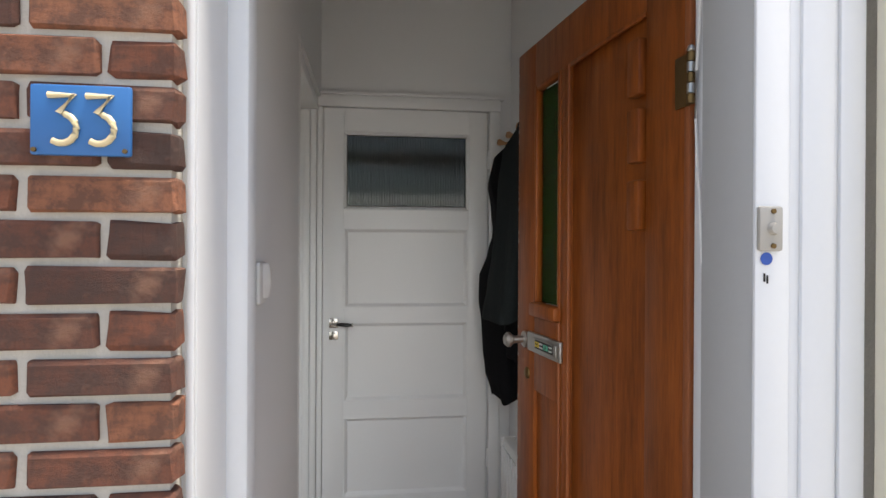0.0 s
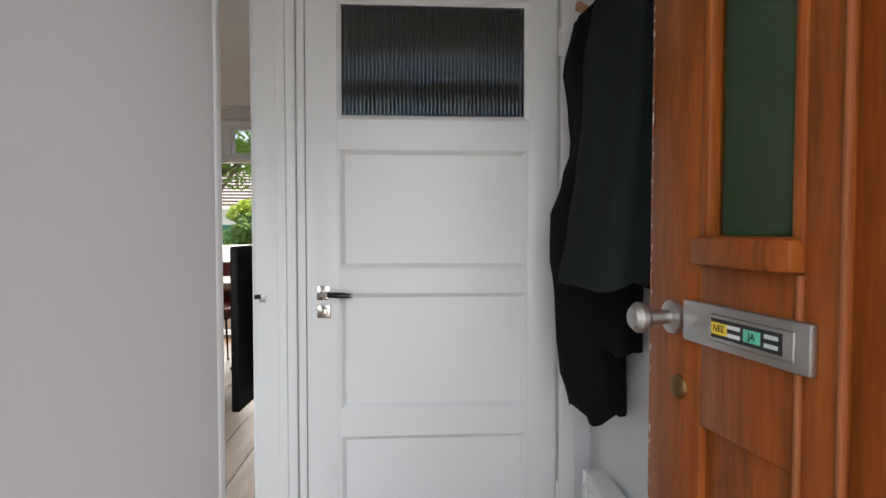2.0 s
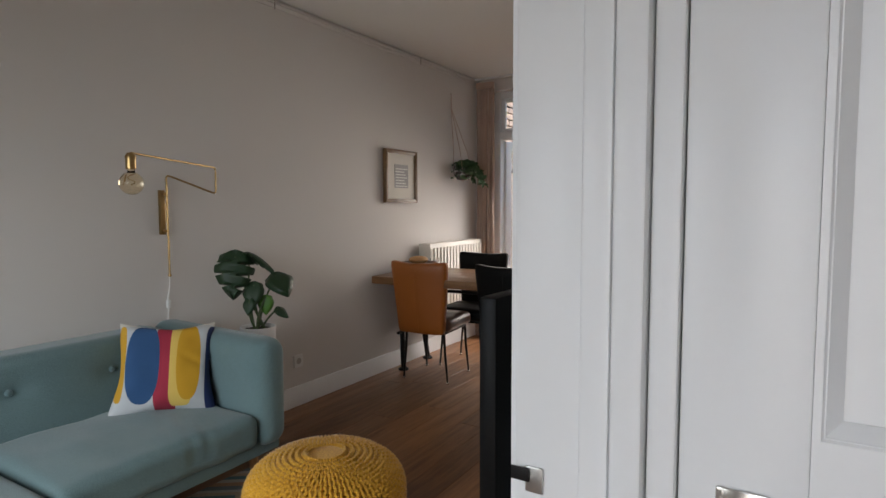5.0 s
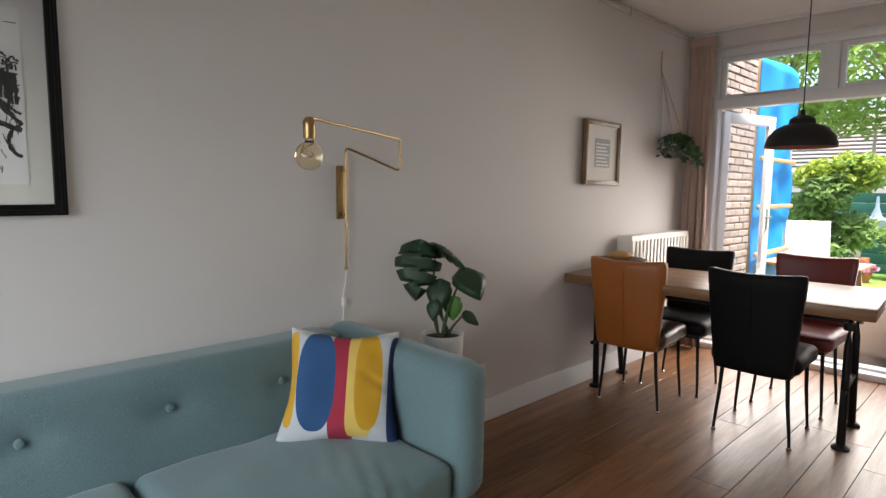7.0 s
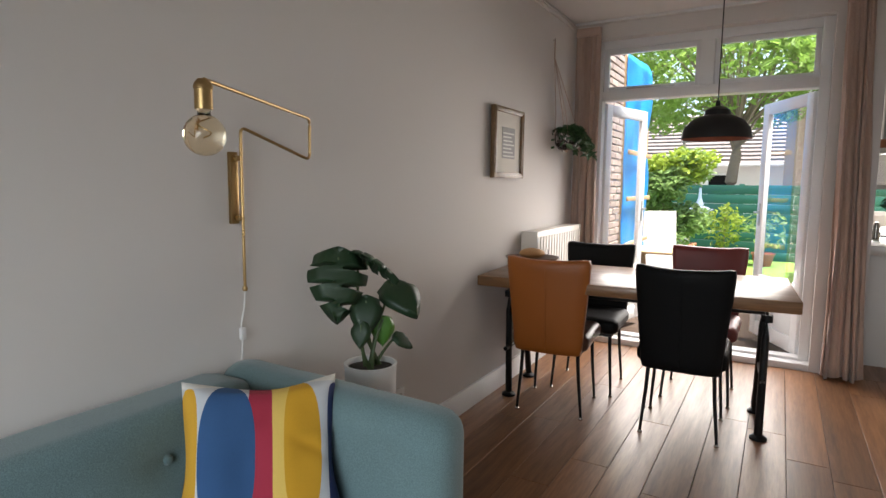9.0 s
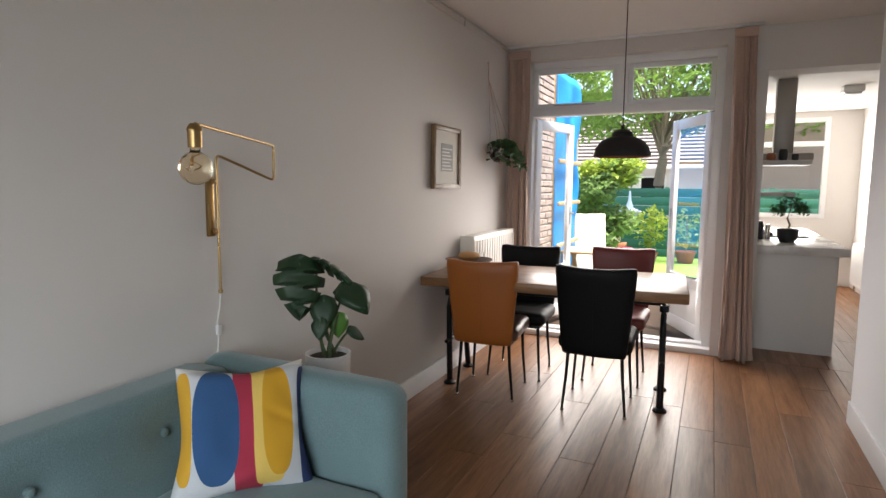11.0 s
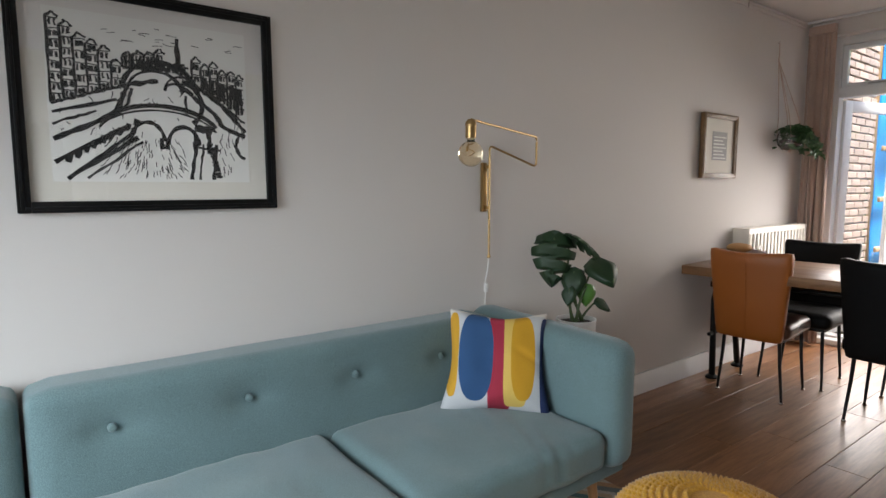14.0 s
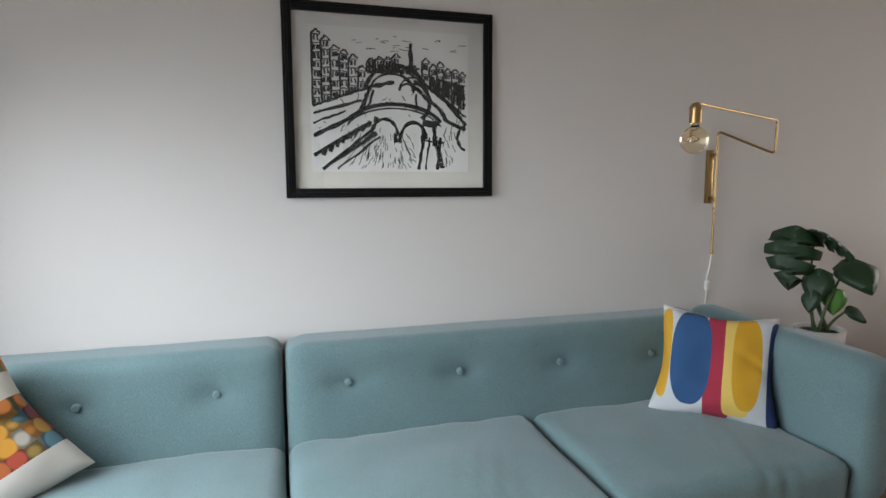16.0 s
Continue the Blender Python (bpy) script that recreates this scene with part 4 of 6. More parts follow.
# ---- living room things ----
def rounded_cushion(lo, hi, puff=0.03, seg=14, edge=0.045, wrinkle=0.004, seed=0, bm=None):
    """A soft block: rounded edges, domed faces and shallow creases."""
    bm = bm or bmesh.new()
    c = Vector([(a + b) / 2 for a, b in zip(lo, hi)])
    h = Vector([(b - a) / 2 for a, b in zip(lo, hi)])
    made = bmesh.ops.create_cube(bm, size=2)
    es = list({e for v in made["verts"] for e in v.link_edges})
    bmesh.ops.subdivide_edges(bm, edges=es, cuts=seg, use_grid_fill=True)
    for v in bm.verts:
        p = v.co.copy()
        inner = Vector([max(-(hh - edge), min(hh - edge, x * hh)) for x, hh in zip(p, h)])
        out = Vector([x * hh for x, hh in zip(p, h)]) - inner
        if out.length > 1e-9:
            # pull block corners onto a rounded edge
            k = max(abs(o) for o in out)
            out = out.normalized() * k
        q = inner + out
        q.z += puff * (1 - p.x ** 2) * (1 - p.y ** 2) * (1 if p.z > 0 else -0.2) * abs(p.z)
        q.z += wrinkle * noise.noise(Vector((q.x * 5 + seed, q.y * 9, q.z * 3)))
        q.x += wrinkle * noise.noise(Vector((q.x * 3, q.y * 7 + seed, q.z * 4)))
        v.co = c + q
    return bm


sofa = thing("sofa", "teal blue-grey cloth sofa with buttoned back and tapered legs", "sofa")
part("base", rounded_cushion((-2.92, -1.66, 0.20), (-2.19, 1.185, 0.285), 0.0, 10, 0.02, 0), SOFA, sofa)
for y0, y1, sd in ((0.285, 1.055, 1), (-0.545, 0.275, 2), (-1.52, -0.555, 3)):
    bm = rounded_cushion((-2.77, y0, 0.255), (-2.165, y1, 0.395), 0.022, 40, 0.04, 0.008, sd)
    for v in bm.verts:
        if v.co.z > 0.30:
            ridge = math.sin(95 * (v.co.y + 0.42 * (v.co.x + 2.4)) + 3 * noise.noise(v.co * 6))
            fade = math.exp(-((v.co.y - (0.35 * y0 + 0.65 * y1)) / 0.10) ** 2) * max(0, min(1, (v.co.x + 2.62) / 0.25))
            v.co.z += 0.0035 * ridge * fade
            v.co.x += 0.004 * ridge * fade * (1 if v.co.x > -2.2 else 0)
    part("seat_cushion", bm, SOFA, sofa, smooth=80)


def sofa_back(y0, y1, buttons):
    bm = rounded_cushion((-2.945, y0, 0.24), (-2.755, y1, 0.702), 0.0, 24, 0.045, 0.002, y0)
    for v in bm.verts:
        front = max(0, min(1, (v.co.x + 2.945) / 0.19))
        v.co.x += front * 0.055 * (0.56 - v.co.z) * 0.9
        for b in buttons:
            d = math.hypot(v.co.y - b, (v.co.z - 0.565) * 0.9)
            v.co.x -= front * (0.030 * math.exp(-(d / 0.026) ** 2) + 0.010 * math.exp(-(d / 0.08) ** 2))
    back = part("back_cushion", bm, SOFA, sofa, smooth=70)
    for b in buttons:
        part("button", turned(lathe([(0, 0.010), (0.009, 0.008), (0.013, 0.002), (0.013, -0.006), (0, -0.006)], sides=18), Matrix.Translation((-2.777, b, 0.565)) @ Euler((0, radians(90), 0)).to_matrix().to_4x4()), SOFA, back)


sofa_back(-0.545, 1.06, (0.79, 0.411, 0.032, -0.349))
sofa_back(-1.62, -0.555, (-0.75, -1.13))
bm = rounded_cushion((-2.945, 1.055, 0.24), (-2.145, 1.205, 0.712), 0.0, 20, 0.066, 0.002, 9)
for v in bm.verts:
    f = max(0, (v.co.x + 2.945) / 0.8)
    if v.co.z > 0.45:
        v.co.z -= 0.012 * f
    v.co.y -= 0.01 * (0.7 - v.co.z)
part("armrest", bm, SOFA, sofa, smooth=70)
part("armrest", rounded_cushion((-2.945, -1.68, 0.24), (-2.145, -1.535, 0.69), 0.0, 16, 0.05, 0.002, 4), SOFA, sofa, smooth=70)
for x, y in ((-2.28, 1.10), (-2.85, 1.10), (-2.28, -0.55), (-2.28, -1.55), (-2.85, -1.55)):
    part("leg", rod((x, y, 0.21), (x + 0.02 * (1 if x > -2.5 else -1), y + 0.02 * (1 if y > 0 else -1), 0.0), 0.022, 0.013), PEG_WOOD, sofa, "tapered wooden leg")


def throw_pillow(name, label, size, material, m, thick=0.075, seed=0):
    """A square stuffed pillow, standing in its own x, y plane, face towards +z."""
    n = 44
    bm = bmesh.new()
    grids = []
    for side in (1, -1):
        g = []
        for i in range(n + 1):
            row = []
            for j in range(n + 1):
                u, v = 2 * i / n - 1, 2 * j / n - 1
                pin = 1 - (0.105 + 0.03 * math.sin(3.1 * u + seed)) * (1 - u * u) * abs(v) ** 2.2
                pin2 = 1 - (0.105 + 0.03 * math.sin(2.7 * v + seed)) * (1 - v * v) * abs(u) ** 2.2
                h = thick * ((1 - u ** 4) * (1 - v ** 4)) ** 0.55
                wr = 0.013 * noise.noise(Vector((u * 2.2 + seed, v * 2.2, side))) * (1 - u * u * v * v)
                crease = math.exp(-((v - 0.12 - 0.45 * (u + 0.55)) / 0.07) ** 2) * math.exp(-((u + 0.62) / 0.30) ** 2)
                wr -= side * 0.011 * crease - 0.004 * noise.noise(Vector((u * 5, v * 6 + seed, side))) * (u * u + v * v) * 0.5
                row.append(bm.verts.new((u * size / 2 * pin2 * (1 - 0.05 * v), (v - 0.035 * (1 - u * u) * (v > 0.9)) * size / 2 * pin, side * h + wr)))
            g.append(row)
        grids.append(g)
        for i in range(n):
            for j in range(n):
                q = (g[i][j], g[i + 1][j], g[i + 1][j + 1], g[i][j + 1])
                bm.faces.new(q if side > 0 else q[::-1])
    bmesh.ops.remove_doubles(bm, verts=bm.verts, dist=1e-4)
    ob = solid(name, bm, material, label, "pillow", smooth=80)
    ob.matrix_basis = m
    return ob


STRIPES = printed("striped_pillow_print", (0.55, 0.57, 0.58), [
    (0.170, 0.02, 0.022, 0.16, 3.0, (0.62, 0.34, 0.03)),
    (0.0, 0.215, 0.5, 0.035, 8, (0.70, 0.68, 0.62)),
    (-0.005, -0.24, 0.5, 0.055, 8, (0.72, 0.70, 0.64)),
    (-0.008, 0.0, 0.045, 0.192, 5.0, (0.38, 0.03, 0.06)),
    (0.083, 0.015, 0.064, 0.165, 2.6, (0.028, 0.088, 0.21)),
    (-0.065, 0.015, 0.045, 0.178, 6.0, (0.72, 0.50, 0.12)),
    (-0.092, 0.02, 0.046, 0.162, 2.6, (0.62, 0.33, 0.02)),
    (-0.192, -0.01, 0.036, 0.185, 4.0, (0.018, 0.035, 0.12))])
throw_pillow("throw_pillow", "white cushion printed with blue, maroon and mustard ovals", 0.40, STRIPES,
             look((-2.585, 0.915, 0.563), (-6.0, 3.6, -1.35)) @ Matrix.Rotation(math.pi, 4, "Y") @ Matrix.Rotation(radians(3), 4, "Z"), 0.078, 2)


def scallop_cloth():
    m = bpy.data.materials.new("scalloped_cushion_print")
    n, l, p = nodes_of(m)
    v = coords(n, l)
    vor = n.new("ShaderNodeTexVoronoi")
    vor.inputs["Scale"].default_value = 22
    vor.inputs["Randomness"].default_value = 0.25
    l.new(v, vor.inputs["Vector"])
    sep = n.new("ShaderNodeSeparateColor")
    l.new(vor.outputs["Color"], sep.inputs[0])
    c = ramp(n, l, sep.outputs[0], [(0.0, (0.03, 0.04, 0.06)), (0.25, (0.35, 0.05, 0.03)), (0.45, (0.55, 0.26, 0.03)), (0.65, (0.02, 0.09, 0.05)), (0.8, (0.12, 0.22, 0.30)), (1.0, (0.42, 0.36, 0.28))])
    ring = ramp(n, l, vor.outputs["Distance"], [(0.50, (1, 1, 1)), (0.62, (0.35, 0.35, 0.35))])
    c = mix(n, l, 1.0, c, ring, "MULTIPLY")
    c = mix(n, l, shape_mask(n, l, v, -0.02, -0.20, 0.40, 0.10, 3), c, (0.58, 0.54, 0.48))
    c = mix(n, l, shape_mask(n, l, v, 0.22, 0.02, 0.10, 0.30, 3), c, (0.58, 0.54, 0.48))
    c = mix(n, l, shape_mask(n, l, v, 0.0, 0.10, 0.40, 0.035, 3), c, (0.50, 0.46, 0.40))
    l.new(c, p.inputs["Base Color"])
    p.inputs["Roughness"].default_value = 0.95
    return m


throw_pillow("throw_pillow", "grey cushion with a colourful scallop print on the sofa", 0.40, scallop_cloth(),
             look((-2.60, -1.33, 0.525), (-0.6, -0.75, 1.4)) @ Matrix.Rotation(math.pi, 4, "Y") @ Matrix.Rotation(math.pi, 4, "Y") @ Matrix.Rotation(radians(-28), 4, "Z"), 0.08, 7)

# knitted pouf: rows of stitches follow the surface
pouf = thing("pouf", "round mustard yellow knitted pouf standing on the rug", "pouf", Matrix.Translation((-1.775, 1.02, 0.008)))


def pouf_at(s):
    """Radius and height along the profile, 0 at the top centre, 1 at the base."""
    a = math.pi * (0.02 + 0.90 * s)
    return 0.292 * abs(math.sin(a)) ** 0.72, 0.167 + 0.160 * math.copysign(abs(math.cos(a)) ** 0.75, math.cos(a))


part("core", lathe([(0.0, 0.317)] + [(max(0.001, pouf_at(k / 24)[0] - 0.01), pouf_at(k / 24)[1] - (0.008 if k < 12 else -0.008)) for k in range(25)], sides=40), KNIT, pouf)
verts, faces = [], []
rows_n, cols_n = 32, 44
for i in range(rows_n):
    s = 0.03 + 0.92 * i / (rows_n - 1)
    r, z = pouf_at(s)
    r2, z2 = pouf_at(min(1, s + 0.026))
    for j in range(cols_n):
        a = math.tau * (j + 0.5 * (i % 2)) / cols_n
        tang = Vector((-math.sin(a), math.cos(a), 0))
        down = Vector((math.cos(a) * (r2 - r), math.sin(a) * (r2 - r), z2 - z))
        down = down.normalized() if down.length > 1e-6 else Vector((0, 0, -1))
        out = tang.cross(down)
        if out.dot(Vector((math.cos(a), math.sin(a), 0.4 * (z - 0.18)))) < 0:
            out = -out
        c = Vector((r * math.cos(a), r * math.sin(a), z))
        w = max(0.004, math.tau * r / cols_n * 0.56)
        for sg in (-1, 1):
            k = len(verts)
            e = c + tang * sg * w * 0.5
            axis = (down + tang * sg * -0.45).normalized()
            side = axis.cross(out).normalized()
            verts += [e - axis * 0.015, e + side * w * 0.38, e + axis * 0.015, e - side * w * 0.38, e + out * 0.014]
            faces += [(k, k + 1, k + 4), (k + 1, k + 2, k + 4), (k + 2, k + 3, k + 4), (k + 3, k, k + 4)]
me = bpy.data.meshes.new("stitches")
me.from_pydata([tuple(v) for v in verts], [], faces)
for poly in me.polygons:
    poly.use_smooth = True
me.materials.append(KNIT)
st = tagged(new("stitches", me), "thick knitted yarn stitches", kind="stuff")
st.parent = pouf


def rug_cloth():
    m = bpy.data.materials.new("woven_rug")
    n, l, p = nodes_of(m)
    v = coords(n, l, "Object", (1, 1, 1))
    sep = n.new("ShaderNodeSeparateXYZ")
    l.new(v, sep.inputs[0])

    def math_node(op, a, b=0.0, c=None):
        q = n.new("ShaderNodeMath")
        q.operation = op
        for i, t in enumerate((a, b) if c is None else (a, b, c)):
            if isinstance(t, (int, float)):
                q.inputs[i].default_value = t
            else:
                l.new(t, q.inputs[i])
        return q.outputs[0]
    zig = math_node("PINGPONG", math_node("MULTIPLY", sep.outputs[0], 6.0), 1.0)
    band = math_node("FRACT", math_node("ADD", math_node("MULTIPLY", sep.outputs[1], 4.5), math_node("MULTIPLY", zig, 0.55)))
    c = ramp(n, l, band, [(0.0, (0.16, 0.19, 0.20)), (0.2, (0.42, 0.26, 0.15)), (0.38, (0.48, 0.45, 0.38)), (0.55, (0.10, 0.20, 0.23)), (0.72, (0.45, 0.36, 0.26)), (0.88, (0.46, 0.44, 0.40))])
    c.node.color_ramp.interpolation = "CONSTANT"
    w = noise_tex(n, l, v, 260, 2)
    c = mix(n, l, 0.6, c, ramp(n, l, w, [(0.3, (0.35, 0.35, 0.35)), (0.7, (1, 1, 1))]), "MULTIPLY")
    l.new(c, p.inputs["Base Color"])
    p.inputs["Roughness"].default_value = 1.0
    bump(n, l, p, w, 0.6, 0.003)
    return m


solid("rug", box((-2.50, -0.95, 0.001), (-1.35, 1.385, 0.009), 0.003), rug_cloth(), "flat woven rug with grey, ochre and teal chevrons", "rug")

# brass swing-arm wall lamp
lamp = thing("wall_lamp", "brass swing-arm wall lamp with clear globe bulb", "wall lamp")
part("wall_plate", box((WX, 1.142, 1.120), (WX + 0.014, 1.172, 1.337), 0.003), BRASS, lamp)
for z in (1.318, 1.138):
    part("bracket", box((WX + 0.016, 1.152, z - 0.008), (WX + 0.033, 1.168, z + 0.008), 0.003), BRASS, lamp)
LX = WX + 0.028
arm = rounded_path([(LX, 1.172, 0.922), (LX, 1.172, 1.412), (LX + 0.045, 1.418, 1.322), (LX + 0.045, 1.420, 1.458), (LX + 0.266, 0.846, 1.478)], 0.022)
part("arm", pipe(arm, 0.0048, sides=10), BRASS, lamp)
part("end_knob", lathe([(0, 0), (0.007, 0.003), (0.009, 0.010), (0.006, 0.018), (0, 0.018)], (LX, 1.172, 0.910), sides=16), BRASS, lamp)
SX, SY = LX + 0.268, 0.842
sock = part("lamp_holder", lathe([(0, 0.0), (0.020, 0.0), (0.020, 0.045), (0.0215, 0.046), (0.0215, 0.052), (0.018, 0.060), (0.012, 0.068), (0, 0.070)], (SX, SY, 1.410), sides=24), BRASS, lamp)
globe = [(0.014, 0.0)] + [(0.0475 * math.sin(a), -0.052 - 0.0475 * math.cos(math.pi - a) * -1) for a in [0.32 + (math.pi - 0.32) * k / 16 for k in range(17)]]
globe = [(r, z if i == 0 else -0.010 - 0.0475 * (1 - math.cos(0.32 + (math.pi - 0.32) * (i - 1) / 16))) for i, (r, z) in enumerate(globe)]
globe[-1] = (0.0, globe[-1][1])
bulb = part("bulb", lathe(globe, (SX, SY, 1.410), sides=28), BULB, sock, "clear amber globe bulb, unlit", 80)
bulb.visible_shadow = False
part("filament", pipe([(SX + 0.010 * math.cos(k), SY + 0.010 * math.sin(k), 1.385 - 0.004 * k) for k in range(10)], 0.0012, sides=5), BRASS, bulb)
cord = [(LX, 1.172, 0.912), (LX - 0.01, 1.176, 0.86), (WX + 0.012, 1.165, 0.80), (WX + 0.012, 1.172, 0.78)]
part("cord", pipe(rounded_path(cord, 0.015), 0.0028, sides=6), PLASTIC, lamp, "thin white lamp cord")
part("cord_switch", box((WX + 0.006, 1.160, 0.755), (WX + 0.022, 1.180, 0.795), 0.005), PLASTIC, lamp, "white inline switch")
part("lower_cord", pipe([(WX + 0.012, 1.170 - 0.012 * k + 0.01 * math.sin(k), 0.755 - 0.05 * k) for k in range(9)], 0.0028, sides=6), PLASTIC, lamp)

# wall socket
sk = thing("wall_socket", "white plastic wall socket above the skirting board", "wall socket")
part("plate", box((WX, 2.0, 0.245), (WX + 0.012, 2.075, 0.325), 0.003), PLASTIC, sk)
part("inset", rod((WX + 0.011, 2.037, 0.285), (WX + 0.0135, 2.037, 0.285), 0.02, sides=20), BELL_PLASTIC, sk)


# framed linocut: canal, bridges and houses as ink strokes
art = thing("framed_artwork", "black framed black-and-white linocut of a city canal", "picture", Matrix.Translation((WX + 0.022, 0, 0)) @ Matrix.Rotation(radians(90), 4, "Z") @ pose(0, 0, 0, -1.0))
A0, A1, Z0, Z1 = -0.522, 0.203, 1.158, 1.798


def frame_part(root, a0, a1, z0, z1, w, material, d0=-0.022, d1=0.006, step=0.010):
    for b in frame_bars((a0, z0), (a1, z1), w, (d0, d1), "y", 0.003):
        part("frame_bar", b, material, root)
    for b in frame_bars((a0 + w * 0.25, z0 + w * 0.25), (a1 - w * 0.25, z1 - w * 0.25), w * 0.3, (d0 - 0.004, d0), "y", 0.0015):
        part("frame_ridge", b, material, root)


frame_part(art, A0, A1, Z0, Z1, 0.032, FRAME_BLACK)
part("mount", box((A0 + 0.03, -0.006, Z0 + 0.03), (A1 - 0.03, 0.004, Z1 - 0.03)), MAT_BOARD, art)
P0, P1, Q0, Q1 = -0.428, 0.106, 1.254, 1.718
part("paper", box((P0 - 0.008, -0.0085, Q0 - 0.008), (P1 + 0.008, -0.0062, Q1 + 0.008)), PAPER, art)
ink = bmesh.new()


def stroke(points, w):
    """An ink line in the print, from points in 0..1 across and up; its width varies as a cut line does."""
    pts = [Vector((P0 + (P1 - P0) * min(1, max(0, x)), -0.0092, Q0 + (Q1 - Q0) * min(1, max(0, z)))) for x, z in points]
    rows = []
    for i, p in enumerate(pts):
        d = pts[min(i + 1, len(pts) - 1)] - pts[max(i - 1, 0)]
        side = Vector((-d.z, 0, d.x)).normalized() * w * random.uniform(0.8, 1.5) * 0.5
        rows.append((ink.verts.new(p + side), ink.verts.new(p - side)))
    for a, b in zip(rows, rows[1:]):
        ink.faces.new((a[0], b[0], b[1], a[1]))


def line(x0, z0, x1, z1, w=0.004, n=5):
    stroke([(x0 + (x1 - x0) * k / n + random.uniform(-0.004, 0.004), z0 + (z1 - z0) * k / n + random.uniform(-0.004, 0.004)) for k in range(n + 1)], w)


def arc(cx, cz, rx, rz, a0, a1, w=0.006, n=16):
    stroke([(cx + rx * math.cos(radians(a0 + (a1 - a0) * k / n)), cz + rz * math.sin(radians(a0 + (a1 - a0) * k / n))) for k in range(n + 1)], w)


random.seed(11)
for x0, x1, base0, base1, top0, top1, houses in ((0.0, 0.34, 0.44, 0.58, 0.98, 0.72, 6), (0.70, 1.0, 0.66, 0.42, 0.80, 0.72, 6), (0.34, 0.56, 0.70, 0.72, 0.78, 0.82, 4)):
    for k in range(houses):
        a, b = x0 + (x1 - x0) * k / houses, x0 + (x1 - x0) * (k + 1) / houses
        s = (k + 0.5) / houses
        lo, hi = base0 + (base1 - base0) * s, top0 + (top1 - top0) * s + random.uniform(-0.03, 0.03)
        line(a, lo, a, hi, 0.006)
        line(a, hi, (a + b) / 2, hi + 0.03, 0.006)
        line((a + b) / 2, hi + 0.03, b, hi, 0.005)
        line(a, lo, b, lo + (base1 - base0) / houses, 0.008)
        floors = max(2, int((hi - lo) / 0.06))
        for j in range(floors):
            z = lo + (hi - lo) * (j + 0.5) / floors
            for i in range(2):
                xm = a + (b - a) * (0.3 + 0.4 * i)
                line(xm, z - 0.016, xm, z + 0.02, 0.009 if random.random() < 0.6 else 0.005, 2)
            line(a, z + 0.028, b, z + 0.028, 0.003, 3)
line(0.625, 0.72, 0.628, 0.93, 0.012)
line(0.60, 0.74, 0.655, 0.74, 0.02)
for k in range(20):
    x, z = random.uniform(0.25, 0.95), random.uniform(0.84, 0.99)
    line(x, z, x + random.uniform(0.02, 0.08), z + random.uniform(-0.01, 0.01), 0.0018, 3)
arc(0.53, 0.56, 0.20, 0.20, 5, 175, 0.011)
arc(0.50, 0.57, 0.14, 0.13, 0, 180, 0.007)
arc(0.64, 0.58, 0.09, 0.10, 0, 180, 0.006)
arc(0.52, 0.28, 0.33, 0.20, 22, 158, 0.011)
arc(0.52, 0.25, 0.33, 0.20, 22, 158, 0.005)
arc(0.45, 0.25, 0.085, 0.12, 0, 180, 0.010)
arc(0.64, 0.23, 0.085, 0.12, 0, 180, 0.010)
for k in range(9):
    line(0.34 + 0.04 * k, 0.455 + 0.02 * math.sin(k * 0.38), 0.345 + 0.04 * k, 0.475 + 0.02 * math.sin(k * 0.38), 0.005, 2)
for k in range(4):
    line(0.515 + 0.013 * k, 0.20, 0.515 + 0.013 * k, 0.27, 0.006, 2)
for x0, z0, x1, z1, w in ((0.0, 0.10, 0.36, 0.34, 0.012), (0.05, 0.0, 0.40, 0.27, 0.010), (0.14, 0.0, 0.42, 0.24, 0.007), (0.0, 0.40, 0.30, 0.50, 0.009), (0.0, 0.33, 0.20, 0.42, 0.006), (0.67, 0.0, 0.72, 0.28, 0.010), (0.72, 0.0, 0.75, 0.24, 0.006), (0.80, 0.0, 0.82, 0.24, 0.009), (0.76, 0.64, 0.92, 0.44, 0.010), (0.92, 0.44, 1.0, 0.34, 0.010), (0.70, 0.36, 0.82, 0.34, 0.012), (0.72, 0.22, 0.84, 0.20, 0.006), (0.62, 0.74, 0.80, 0.56, 0.008)):
    line(x0, z0, x1, z1, w, 8)
for x0, z0, x1, z1, w in ((0.56, 0.70, 0.70, 0.56, 0.010), (0.70, 0.56, 0.83, 0.44, 0.012), (0.83, 0.44, 0.86, 0.37, 0.012), (0.86, 0.37, 1.0, 0.30, 0.012), (0.60, 0.72, 0.76, 0.60, 0.008), (0.76, 0.60, 0.96, 0.43, 0.010), (0.30, 0.43, 0.36, 0.60, 0.012), (0.34, 0.43, 0.38, 0.58, 0.008), (0.36, 0.60, 0.52, 0.64, 0.012), (0.66, 0.44, 0.66, 0.56, 0.006), (0.70, 0.34, 0.80, 0.32, 0.010), (0.70, 0.20, 0.70, 0.33, 0.010), (0.78, 0.18, 0.78, 0.32, 0.012), (0.0, 0.24, 0.32, 0.42, 0.012), (0.08, 0.03, 0.37, 0.29, 0.010)):
    line(x0, z0, x1, z1, w, 8)
arc(0.62, 0.50, 0.13, 0.15, -55, 80, 0.013)
arc(0.60, 0.58, 0.05, 0.05, 0, 180, 0.008)
for k in range(16):
    x = 0.36 + 0.02 * k
    line(x, 0.70, x, 0.745 + 0.02 * math.sin(2.3 * k), 0.008, 2)
    line(x, 0.745 + 0.02 * math.sin(2.3 * k), x + 0.02, 0.745 + 0.02 * math.sin(2.3 * k), 0.006, 2)
